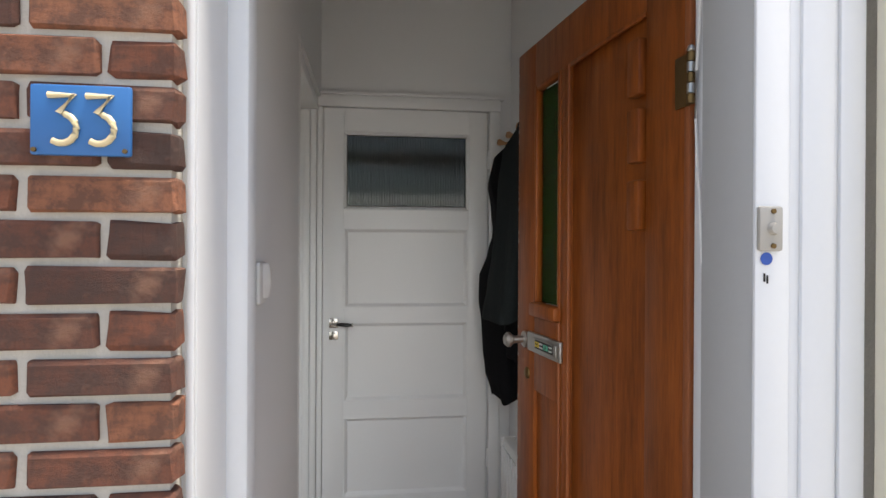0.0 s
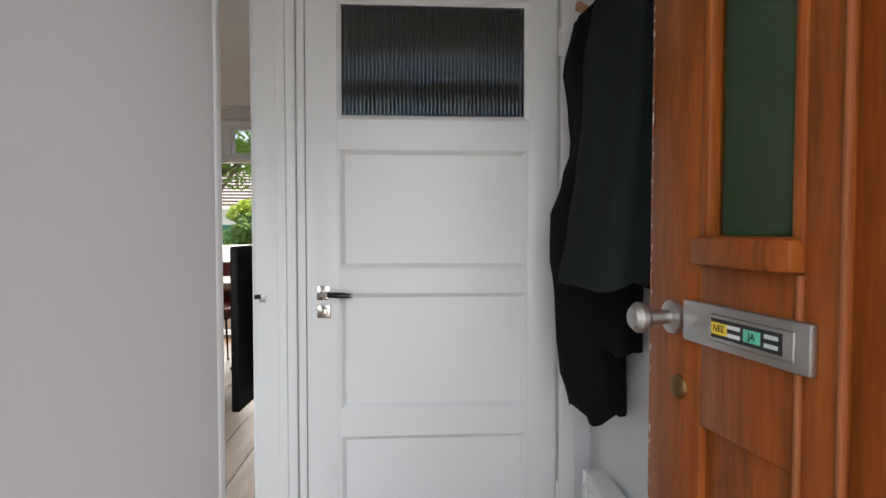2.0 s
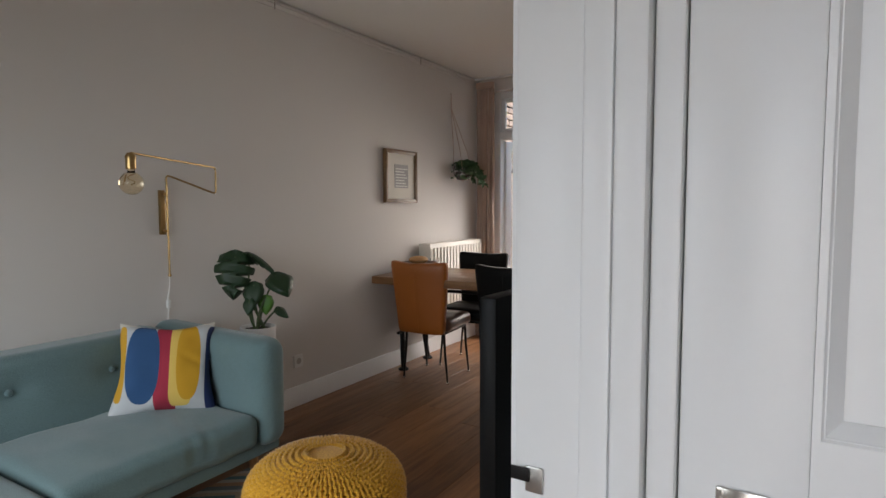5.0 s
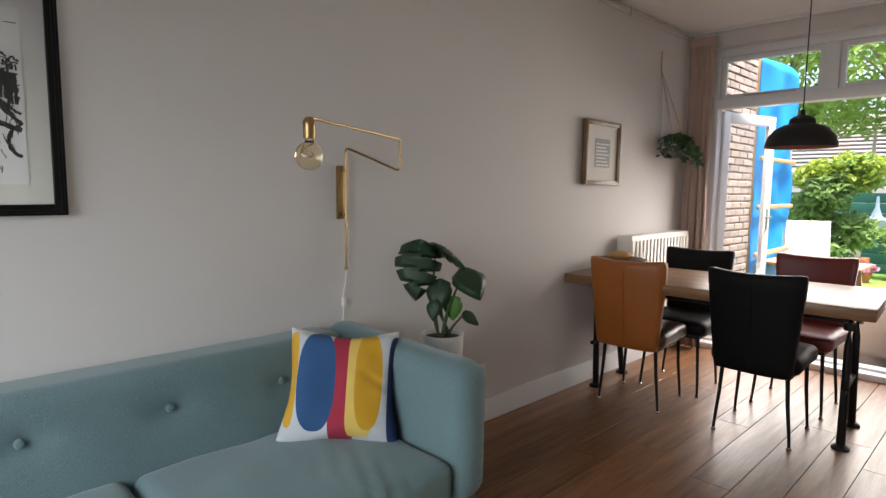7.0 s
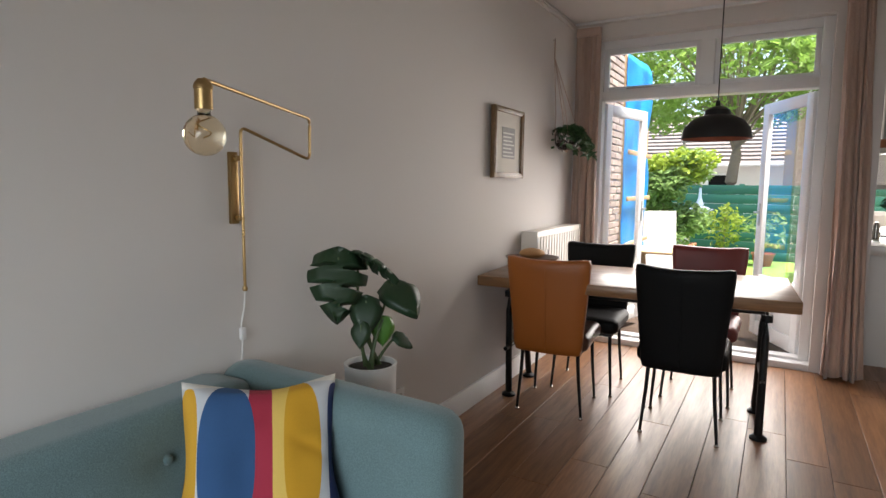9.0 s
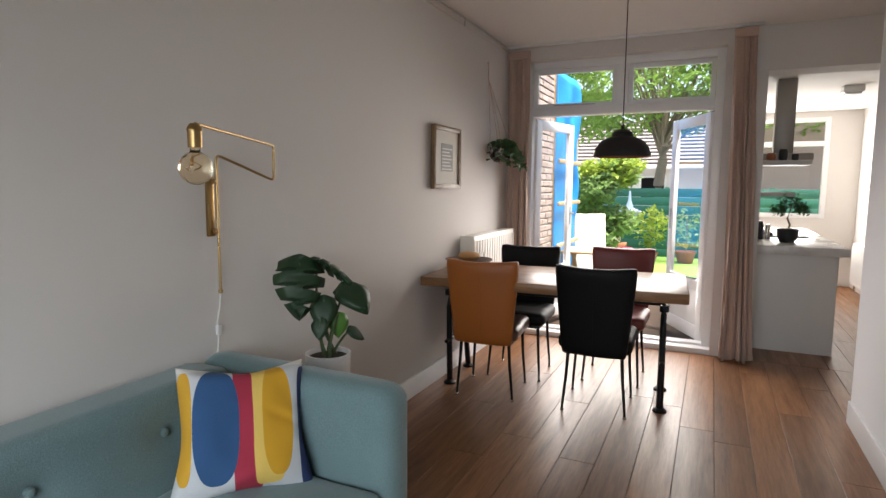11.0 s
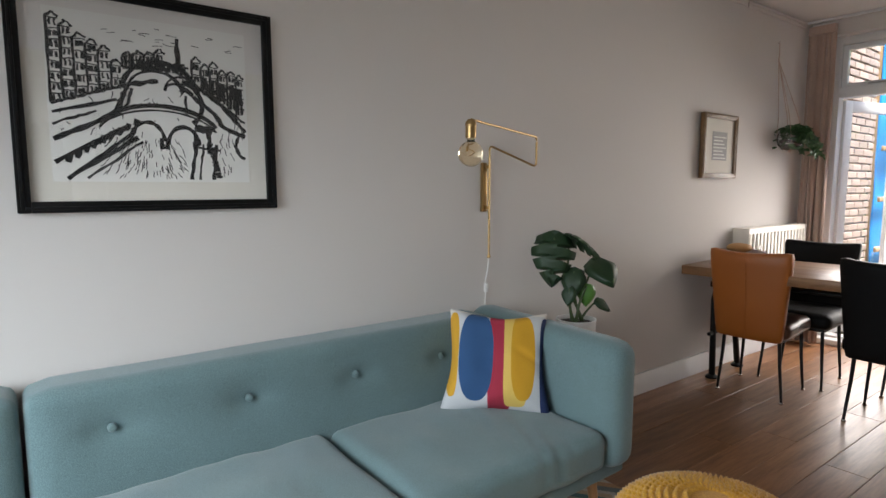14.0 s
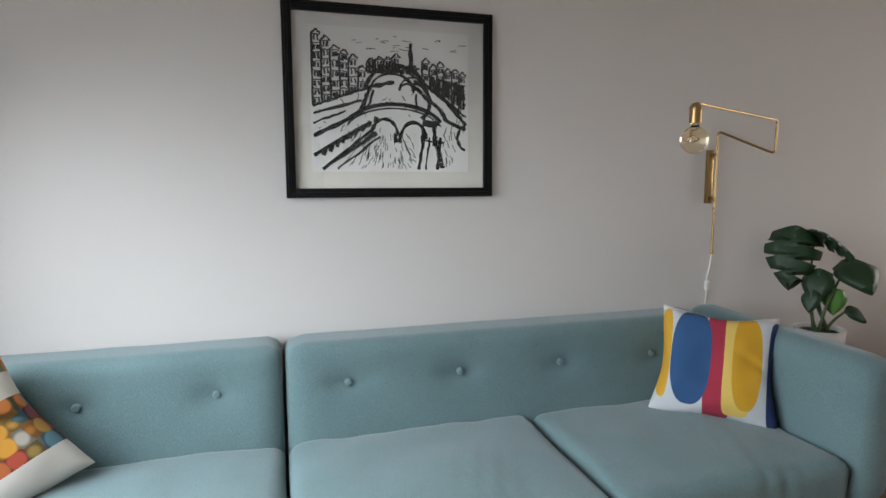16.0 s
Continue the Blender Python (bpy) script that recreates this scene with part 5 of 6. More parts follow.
for k in range(12):
    line(0.76 + 0.02 * k, 0.61 - 0.014 * k, 0.76 + 0.02 * k, 0.70 - 0.006 * k, 0.008, 2)
arc(1.0, 0.24, 0.06, 0.09, 95, 265, 0.008)
for k in range(12):
    line(0.815 - 0.004 * k, 0.02 + 0.02 * k, 0.85 - 0.004 * k, 0.02 + 0.02 * k, 0.007, 2)
for k in range(9):
    line(0.06 + 0.04 * k, 0.10 + 0.03 * k, 0.075 + 0.04 * k, 0.16 + 0.028 * k, 0.012, 2)
for k in range(120):
    x, z = random.uniform(0.20, 0.66), random.uniform(0.0, 0.24)
    line(x, z, x + (x - 0.47) * 0.12 * -1, z + random.uniform(0.02, 0.06), 0.0018, 3)
for k in range(45):
    x, z = random.uniform(0.02, 0.98), random.uniform(0.26, 0.62)
    line(x, z, x + random.uniform(-0.03, 0.03), z + random.uniform(0.01, 0.05), 0.0022, 3)
for k in range(26):
    x, z = random.uniform(0.84, 0.99), random.uniform(0.02, 0.36)
    line(x, z, x + random.uniform(-0.02, 0.01), z + random.uniform(0.03, 0.07), 0.002, 3)
part("ink_print", ink, INK, art, "black linocut canal scene with bridges and gables", None)
g = part("glazing", box((A0 + 0.03, -0.0135, Z0 + 0.03), (A1 - 0.03, -0.0125, Z1 - 0.03)), CLEAR, art)
g.visible_shadow = False

# small brown-gold frame
pic = thing("framed_picture", "small brown wooden frame with white mount and grey print", "picture", Matrix.Translation((WX + 0.02, 0, 0)) @ Matrix.Rotation(radians(90), 4, "Z"))
frame_part(pic, 2.928, 3.352, 1.286, 1.692, 0.030, FRAME_WOOD, -0.02, 0.008)
part("mount", box((2.953, -0.006, 1.311), (3.327, 0.004, 1.667)), MAT_BOARD, pic)
part("print", box((3.055, -0.008, 1.40), (3.235, -0.0062, 1.58)), PHOTO_GREY, pic, "small grey print")
for k in range(7):
    part("text_bar", box((3.068, -0.009, 1.41 + 0.022 * k), (3.222 - 0.02 * (k % 3), -0.0082, 1.418 + 0.022 * k)), PAPER, pic)


# monstera in a tall white pot
plant = thing("monstera_plant", "green monstera plant in a white pot behind the sofa arm", "potted plant", Matrix.Translation((-2.715, 1.525, 0)))
part("pot", lathe([(0, 0.0), (0.068, 0.0), (0.073, 0.02), (0.090, 0.61), (0.092, 0.625), (0.084, 0.625), (0.082, 0.60), (0, 0.60)], sides=40), PORCELAIN, plant, "smooth tall white pot")
part("soil", lathe([(0, 0.610), (0.05, 0.613), (0.0825, 0.606), (0.0, 0.59)], sides=30), SOIL, plant)


def monstera_leaf(tip, length, yaw, pitch, roll, cuts, material, seed):
    """Heart-shaped split leaf; grows from tip along its own +y."""
    rng = random.Random(seed)
    bm = bmesh.new()
    n = 44
    spine = []
    for i in range(n + 1):
        s = i / n
        w = length * 0.41 * (math.sin(math.pi * min(1, s ** 0.62)) ** 0.75 if 0 < s < 1 else 0.0)
        c = bm.verts.new((0, length * (s - 0.12), -length * 0.30 * s * s))
        sides = []
        for sg in (-1, 1):
            ww = w
            if cuts:
                f = (s * cuts + (0.25 if sg > 0 else 0)) % 1.0
                if 0.14 < s < 0.92 and f < 0.24:
                    ww = w * (0.22 + 0.16 * rng.random())
            sides.append([bm.verts.new((sg * ww * k, length * (s - 0.12) + length * 0.10 * k * (0.6 - s) - (0.10 * length * k if s < 0.12 else 0), -length * 0.30 * s * s + length * (0.10 * math.sin(k * 2.4) - 0.13 * k * k))) for k in (0.5, 1.0)])
        spine.append((c, sides))
    for (c0, s0), (c1, s1) in zip(spine, spine[1:]):
        for q, flip in ((0, False), (1, True)):
            for a, b, d, e in ((c0, s0[q][0], s1[q][0], c1), (s0[q][0], s0[q][1], s1[q][1], s1[q][0])):
                f = (a, b, d, e)
                try:
                    bm.faces.new(f if flip else f[::-1])
                except ValueError:
                    pass
    turned(bm, Matrix.Translation(tip) @ Matrix.Rotation(radians(yaw), 4, "Z") @ Matrix.Rotation(radians(pitch), 4, "X") @ Matrix.Rotation(radians(roll), 4, "Y"))
    ob = part("leaf", bm, material, plant, smooth=80)
    sm = ob.modifiers.new("thickness", "SOLIDIFY")
    sm.thickness = 0.0012
    return ob


for tip, length, yaw, pitch, roll, cuts, material, sd in (
        ((-0.09, -0.06, 0.995), 0.25, -140, -56, -4, 4, LEAF_DARK, 1),
        ((-0.05, 0.00, 0.995), 0.19, -70, -12, -30, 4, LEAF_DARK, 2),
        ((0.00, 0.13, 0.880), 0.185, -112, -16, 16, 0, LEAF_DARK, 4),
        ((-0.01, -0.01, 0.845), 0.14, -150, -52, 0, 0, LEAF_DARK, 5),
        ((0.03, 0.03, 0.775), 0.105, -140, -72, 0, 0, LEAF_YOUNG, 6),
        ((0.00, -0.05, 0.770), 0.09, -160, -58, 0, 0, LEAF_DARK, 7),
        ((0.04, 0.10, 0.705), 0.085, -60, -25, 30, 0, LEAF_DARK, 8)):
    monstera_leaf(tip, length, yaw, pitch, roll, cuts, material, sd)
    b = Vector((0.03 * math.cos(sd), 0.04 * math.sin(sd * 1.7), 0.60))
    t = Vector(tip)
    part("stalk", pipe([b.lerp(t, k / 8) + Vector((0, -0.02 * math.sin(math.pi * k / 8), 0.0)) for k in range(9)], lambda s: 0.007 - 0.003 * s, sides=8), STALK, plant)

# hanging planter
hp = thing("hanging_planter", "glass bowl planter with trailing leaves on cotton cords", "hanging plant", Matrix.Translation((WX + 0.10, 3.99, 1.49)))
part("bowl", lathe([(0, 0.0), (0.05, 0.004), (0.082, 0.045), (0.088, 0.085), (0.078, 0.125), (0.072, 0.125), (0.080, 0.085), (0.074, 0.05), (0, 0.012)], sides=28), CLEAR, hp, "clear glass bowl")
part("soil", lathe([(0, 0.014), (0.05, 0.02), (0.072, 0.055), (0.068, 0.075), (0, 0.08)], sides=24), SOIL, hp)
top = Vector((-0.085, -0.06, 0.76))
for k in range(4):
    a = math.tau * k / 4 + 0.5
    part("cord", pipe([(0, 0, -0.01), (0.085 * math.cos(a), 0.085 * math.sin(a), 0.07), (0.06 * math.cos(a) - 0.02, 0.06 * math.sin(a) - 0.01, 0.25), top - Vector((0, 0, 0.12))], 0.0028, sides=6), CURTAIN, hp)
part("cord", rod(top - Vector((0, 0, 0.13)), top, 0.005, 0.003), CURTAIN, hp)
part("hook", pipe([top + Vector((-0.012, 0, 0.0)), top, top + Vector((0.0, 0, 0.012))], 0.003), CHROME, hp)
pts = []
rng = random.Random(21)
for k in range(60):
    a = rng.gauss(0.55, 1.25)
    L = rng.uniform(0.04, 0.12) + 0.05 * max(0, math.cos(a - 0.6))
    for i in range(7):
        s = (i + 1) / 7
        x = (0.03 + L * s) * math.cos(a)
        pts.append((max(-0.09, x), (0.03 + L * s) * math.sin(a) + 0.035 * s, 0.12 + 0.07 * math.sin(2.4 * s) - 0.15 * s * s * L / 0.12))
leaf_cloud("leaves", pts, 0.034, FERN, hp, 5)["label"] = "trailing dark green leaves"

# television on the wall
tv = thing("television", "black flat television mounted on the wall", "television", Matrix.Translation((-0.672, 0.155, 0)) @ Matrix.Rotation(radians(-3), 4, "Z"))
part("panel", box((0.0, 0.0, 0.56), (0.028, 0.95, 1.127), 0.006), TV_BLACK, tv)
part("screen", box((-0.0015, 0.012, 0.578), (0.0, 0.938, 1.115)), plain("tv_screen", (0.004, 0.004, 0.005), 0.08, relief=0), tv)
part("rear_box", box((0.028, 0.18, 0.62), (0.055, 0.78, 0.98), 0.008), TV_BLACK, tv)
part("wall_bracket", box((0.055, 0.36, 0.70), (0.105, 0.62, 0.90), 0.004), IRON, tv)


# ---- dining area ----
table = thing("dining_table", "thick solid wood dining table on black iron legs", "table", Matrix.Translation((-2.925, 2.752, 0)) @ Matrix.Rotation(radians(4), 4, "Z"))
part("tabletop", box((0.0, 0.0, 0.695), (1.528, 0.74, 0.752), 0.007), TABLE_WOOD, table)
for x in (0.10, 1.41):
    for y0, y1 in ((0.215, 0.25), (0.60, 0.54)):
        lg = part("leg", pipe([(x, y0 + 0.06, 0.02), (x, y0 + (y1 - y0) * 0.5 + 0.03, 0.25), (x, y1, 0.52), (x, y1, 0.695)], lambda s: 0.020 - 0.004 * s, sides=12), IRON, table)
        part("foot", lathe([(0, 0), (0.040, 0), (0.040, 0.010), (0.022, 0.024), (0, 0.024)], (x, y0 + 0.06, 0.0), sides=20), IRON, lg)
        part("collar", rod((x, y1, 0.60), (x, y1, 0.635), 0.026), IRON, lg)
    part("cross_bar", rod((x, 0.20, 0.30), (x, 0.62, 0.30), 0.012), IRON, table)
    part("top_bar", box((x - 0.025, 0.14, 0.683), (x + 0.025, 0.62, 0.694), 0.002), IRON, table)
part("stretcher", rod((0.10, 0.40, 0.615), (1.41, 0.40, 0.615), 0.012), IRON, table)

bowl = thing("fruit_bowl", "dark brown wooden bowl standing on the dining table", "bowl", Matrix.Translation((-2.745, 3.10, 0.753)) @ Matrix.Diagonal((1, 1, 1.12, 1)))
part("bowl", lathe([(0, 0.0), (0.05, 0.0), (0.11, 0.03), (0.150, 0.065), (0.155, 0.070), (0.145, 0.068), (0.10, 0.036), (0, 0.012)], sides=36), wood("dark_bowl_wood", (0.04, 0.015, 0.008), (0.11, 0.045, 0.02), 0.35, (6, 6, 6)), bowl)
loaf = lathe([(0, 0.062)] + [(0.075 * math.sin(a), 0.062 + 0.026 * (1 - math.cos(a))) for a in [k * math.pi / 10 for k in range(1, 10)]] + [(0, 0.114)], sides=24)
part("bread", loaf, plain("bread_crust", (0.45, 0.24, 0.09), 0.7, vary=0.3, grain=40), bowl, "pale round bread in the bowl")
jar = thing("glass_jar", "small glass candle jar on the dining table", "jar", Matrix.Translation((-2.80, 3.42, 0.755)))
part("glass", lathe([(0, 0), (0.035, 0), (0.038, 0.006), (0.038, 0.085), (0.034, 0.085), (0.034, 0.008), (0, 0.008)], sides=24), CLEAR, jar)
part("candle", lathe([(0, 0.009), (0.032, 0.009), (0.032, 0.04), (0, 0.04)], sides=20), PORCELAIN, jar)


def dining_chair(m, leather, label, seat_leather):
    """Upholstered chair; faces +y; its back stands at y = 0."""
    c = thing("dining_chair", label, "chair", m, "chairs round the table")
    bm = rounded_cushion((-0.222, -0.035, 0.36), (0.222, 0.025, 0.862), 0.0, 14, 0.022, 0.003, 3)
    for v in bm.verts:
        k = (v.co.z - 0.36) / 0.5
        v.co.x *= 0.80 + 0.20 * k
        v.co.y += -0.05 * k + 0.045 * (v.co.x / 0.2) ** 2 * 0.6
        v.co.z += 0.012 * (v.co.x / 0.2) ** 2 * (1 if k > 0.9 else 0)
    back = part("backrest", bm, leather, c, smooth=70)
    part("seam", pipe([(0.0, -0.038 - 0.05 * k / 8, 0.37 + 0.055 * k) for k in range(9)], 0.0016, sides=6), leather, back)
    part("seat", rounded_cushion((-0.205, 0.02, 0.375), (0.205, 0.43, 0.465), 0.012, 14, 0.035, 0.004, 6), seat_leather, c, smooth=70)
    part("seat_frame", box((-0.17, 0.02, 0.355), (0.17, 0.40, 0.376), 0.004), IRON, c)
    for x, y, dx, dy in ((-0.15, 0.06, -0.027, 0.0), (0.15, 0.06, 0.027, 0.0), (-0.16, 0.40, -0.02, 0.02), (0.16, 0.40, 0.02, 0.02)):
        lg = part("leg", pipe([(x, y, 0.36), (x + dx * 0.3, y + dy * 0.1, 0.22), (x + dx * 0.8, y + dy * 0.6, 0.08), (x + dx, y + dy, 0.012)], lambda s: 0.0105 - 0.0035 * s, sides=10), IRON, c)
        part("glide", lathe([(0, 0.0), (0.011, 0.0), (0.012, 0.006), (0.006, 0.014), (0, 0.014)], (x + dx, y + dy, 0.0), sides=14), CHROME, lg)
    return c


dining_chair(pose(-2.535, 2.815, 0, 0, 0, 5), LEATHER_COGNAC, "cognac leather dining chair with slim black metal legs", SEAT_BROWN)
dining_chair(pose(-1.882, 2.85, 0, 0, 0, 2), LEATHER_BLACK, "black leather dining chair with slim black metal legs", LEATHER_BLACK)
dining_chair(pose(-2.515, 3.72, 0, 0, 0, 183), LEATHER_BLACK, "black leather dining chair on the garden side", LEATHER_BLACK)
dining_chair(pose(-1.88, 3.90, 0, 0, 0, 180), LEATHER_RED, "dark red leather dining chair on the garden side", LEATHER_RED)

pend = thing("pendant_lamp", "black metal dome pendant lamp with copper inside", "pendant lamp", Matrix.Translation((-1.81, 3.13, 1.478)))
dome = [(0.163, 0.0), (0.162, 0.012), (0.150, 0.052), (0.120, 0.090), (0.082, 0.110), (0.060, 0.116), (0.056, 0.140), (0.040, 0.152), (0.014, 0.160), (0.0, 0.161)]
part("shade", lathe(dome, sides=48), PENDANT_BLACK, pend)
part("shade_lining", lathe([(0.160, 0.001), (0.158, 0.012), (0.146, 0.050), (0.116, 0.086), (0.078, 0.105), (0.0, 0.112)], sides=48), PENDANT_IN, pend, "copper-red shade lining")
part("cap", lathe([(0, 0.16), (0.012, 0.16), (0.010, 0.185), (0.0, 0.19)], sides=16), PENDANT_BLACK, pend)
part("cord", rod((0, 0, 0.18), (0, 0, CZ - 1.478 - 0.02), 0.0028, sides=8), TV_BLACK, pend)
part("ceiling_rose", lathe([(0, -0.03), (0.02, -0.03), (0.045, -0.008), (0.045, 0.0), (0, 0)], (0, 0, CZ - 1.478), sides=24), TV_BLACK, pend)
part("bulb", lathe([(0, 0.012), (0.025, 0.02), (0.032, 0.045), (0.02, 0.075), (0.013, 0.105), (0, 0.105)], sides=20), PORCELAIN, pend, "unlit frosted bulb")


def curtain(x0, x1, y, z0, z1, folds, seed, label, widen=0.2, drift=0.0):
    """A gathered curtain with deep folds."""
    rng = random.Random(seed)
    c = thing("curtain", label, "curtain", Matrix.Translation((0, y, 0)), "curtains of the garden doors")
    bm = bmesh.new()
    nx, nz = folds * 12, 30
    rows = []
    ph = [rng.uniform(-0.5, 0.5) for _ in range(folds + 1)]
    for j in range(nz + 1):
        t = j / nz
        row = []
        for i in range(nx + 1):
            s = i / nx
            k = folds * (s + 0.045 * math.sin(9.0 * s + ph[0] * 4) + 0.025 * math.sin(17 * s + 5 * t))
            amp = (0.012 + 0.016 * min(1, t * 4) + 0.012 * t) * (0.75 + 0.4 * math.sin(2.1 * k + ph[1] * 5))
            flare = 1 + widen * t * t
            xx = (x0 + x1) / 2 + drift * t + (s - 0.5) * (x1 - x0) * flare
            yy = amp * math.sin(k * math.tau + ph[2] * 0.6 + 0.8 * t * math.sin(k * 1.3)) + 0.006 * math.sin(k * 15 + 4 * t)
            row.append(bm.verts.new((xx + 0.008 * math.sin(k * math.tau * 2 + 3 * t), yy, z1 - (z1 - z0) * t - (0.012 * math.sin(k * 2.2) if j == nz else 0))))
        rows.append(row)
    for a, b in zip(rows, rows[1:]):
        for i in range(nx):
            bm.faces.new((a[i], b[i], b[i + 1], a[i + 1]))
    cloth = part("cloth", bm, CURTAIN, c, smooth=80)
    md = cloth.modifiers.new("thickness", "SOLIDIFY")
    md.thickness = 0.003
    part("heading_tape", box((x0, -0.022, z1 - 0.06), (x1, 0.022, z1 + 0.004), 0.006), CURTAIN, c)
    return c


curtain(WX + 0.02, -2.755, 4.40, 0.02, 2.42, 5, 2, "beige linen curtain hanging beside the garden doors")
curtain(-1.235, -1.085, 4.40, 0.012, 2.435, 5, 5, "beige linen curtain with pale lining touching the floor", 0.5, 0.06)
solid("curtain_rail", box((WX, 4.392, 2.452), (-1.05, 4.408, 2.469), 0.003), WHITE, "slim white ceiling curtain rail", "curtain rail")


# ---- kitchen extension ----
isl = thing("kitchen_peninsula", "off-white kitchen peninsula cabinet beneath the worktop", "kitchen unit")
part("body", box((-0.998, 4.90, 0.0), (-0.42, 7.2, 0.785), 0.003), CABINET, isl)
part("end_panel", box((-0.996, 4.886, 0.0), (-0.415, 4.899, 0.785), 0.003), CABINET, isl)
solid("worktop", box((-0.998, 4.84, 0.786), (-0.35, 7.25, 0.852), 0.004), STONE_TOP, "thick pale grey composite kitchen worktop", "worktop")
hob = thing("hob", "black gas hob set on the worktop", "hob")
part("plate", box((-0.95, 5.75, 0.853), (-0.50, 6.35, 0.862), 0.003), TV_BLACK, hob)
for x in (-0.83, -0.63):
    for y in (5.90, 6.20):
        part("burner", lathe([(0, 0.03), (0.03, 0.03), (0.045, 0.018), (0.05, 0.0), (0, 0)], (x, y, 0.862), sides=20), IRON, hob)
bon = thing("bonsai", "small leafy bonsai tree in a dark round pot", "potted plant", Matrix.Translation((-0.735, 5.22, 0.853)))
part("pot", lathe([(0, 0), (0.052, 0), (0.075, 0.04), (0.082, 0.10), (0.084, 0.115), (0.074, 0.115), (0.07, 0.09), (0, 0.09)], sides=30), CERAMIC_DARK, bon)
part("trunk", pipe([(0, 0, 0.09), (0.012, 0, 0.15), (-0.008, 0.01, 0.20), (0.01, 0, 0.27), (0.02, 0, 0.33)], lambda s: 0.010 - 0.005 * s), BARK, bon)
rng = random.Random(31)
pts = []
for cx, cy, cz, r in ((0.0, 0.0, 0.33, 0.10), (-0.08, 0.02, 0.27, 0.06), (0.09, -0.02, 0.28, 0.065)):
    for _ in range(150):
        d = Vector((rng.gauss(0, 1), rng.gauss(0, 1), rng.gauss(0, 0.6))).normalized() * r * rng.uniform(0.4, 1.05)
        pts.append((cx + d.x, cy + d.y, cz + d.z))
leaf_cloud("leaves", pts, 0.017, FERN, bon, 8)
hood = thing("cooker_hood", "grey metal cooker hood chimney over the hob", "cooker hood")
part("chimney", box((-0.82, 5.95, 1.62), (-0.66, 6.15, 2.318), 0.004), HOOD_GREY, hood)
part("canopy", box((-0.95, 5.75, 1.56), (-0.52, 6.35, 1.62), 0.006), HOOD_GREY, hood)
for k, (z, x1) in enumerate(((1.50, -0.60), (1.235, -0.70))):
    solid("wall_shelf", box((-0.998, 5.20, z), (x1, 5.62, z + 0.035), 0.003), SHELF_GREY, "short grey floating kitchen shelf", "shelf")
for x, y, r, h, mt, lb in ((-0.88, 5.40, 0.035, 0.07, TERRACOTTA, "small brown jar on the kitchen shelf"), (-0.79, 5.40, 0.035, 0.10, CERAMIC_DARK, "small dark pot on the kitchen shelf"), (-0.70, 5.40, 0.028, 0.06, CERAMIC_DARK, "small dark cup on the kitchen shelf")):
    solid("jar", lathe([(0, 0), (r * 0.8, 0), (r, h * 0.3), (r, h * 0.8), (r * 0.8, h), (r * 0.7, h), (r * 0.85, h * 0.8), (0, h * 0.1)], (x, y, 1.536), sides=20), mt, lb, "jar")
for x, y, r, h, mt in ((-0.92, 5.45, 0.03, 0.16, CERAMIC_DARK), (-0.86, 5.52, 0.028, 0.13, CHROME)):
    solid("mill", lathe([(0, 0), (r, 0), (r * 0.7, h * 0.4), (r * 0.9, h * 0.7), (r * 0.5, h), (0, h)], (x, y, 0.853), sides=18), mt, "slim pepper mill standing on the worktop", "mill")
vent = thing("smoke_detector", "white square ventilation box under the kitchen ceiling", "vent")
part("body", box((-0.20, 6.60, 2.255), (-0.02, 6.78, 2.32), 0.012), PLASTIC, vent)
part("cover", box((-0.18, 6.62, 2.235), (-0.04, 6.76, 2.2549), 0.006), PLASTIC, vent)
rack = thing("utensil_rail", "metal kitchen rail with hanging utensils", "utensil rail")
part("rail", rod((0.37, 6.9, 1.62), (0.37, 8.2, 1.62), 0.006), CHROME, rack)
for y in (7.0, 8.1):
    part("bracket", rod((0.37, y, 1.62), (0.40, y, 1.62), 0.006), CHROME, rack)
for k in range(4):
    y = 7.35 + 0.16 * k
    u = thing("ladle", "steel kitchen ladle hanging from the rail", "ladle", Matrix.Translation((0.37, y, 1.60)))
    part("stem", rod((0, 0, 0.02), (0, 0, -0.26), 0.005), CHROME, u)
    part("cup", lathe([(0, -0.04), (0.03, -0.03), (0.045, 0.0), (0.042, 0.0), (0.028, -0.026), (0, -0.034)], (-0.01, 0, -0.27), sides=20), CHROME, u)
panel_radiator("radiator", "white panel radiator low on the kitchen wall", 0.0, 0.9, 0.12, 0.62, 0.08, Matrix.Translation((0.31, 8.3, 0)) @ Matrix.Rotation(radians(-90), 4, "Z"), 18, WHITE)


# ---- garden ----
solid("lawn", box((-6.0, 7.2, -0.158), (3.5, 12.0, -0.10), 0.0), GRASS, "mown bright green lawn in the back garden", "lawn", "stuff")
deck = thing("deck", "weathered grey wooden deck boards outside the garden doors", "deck", kind="structure")
for k in range(18):
    part("board", box((-2.93, 4.775 + 0.134 * k, -0.09), (-1.145, 4.90 + 0.134 * k, -0.055), 0.003), DECK_WOOD, deck)
fence = thing("fence", "green painted horizontal board garden fence", "fence")
for k in range(8):
    part("slat", box((-6.0, 12.03, -0.12 + 0.175 * k), (3.5, 12.06, 0.05 + 0.175 * k), 0.004), FENCE_GREEN, fence)
for k in range(6):
    part("post", box((-5.9 + 1.85 * k, 12.06, -0.12), (-5.81 + 1.85 * k, 12.15, 1.30), 0.004), FENCE_GREEN, fence)

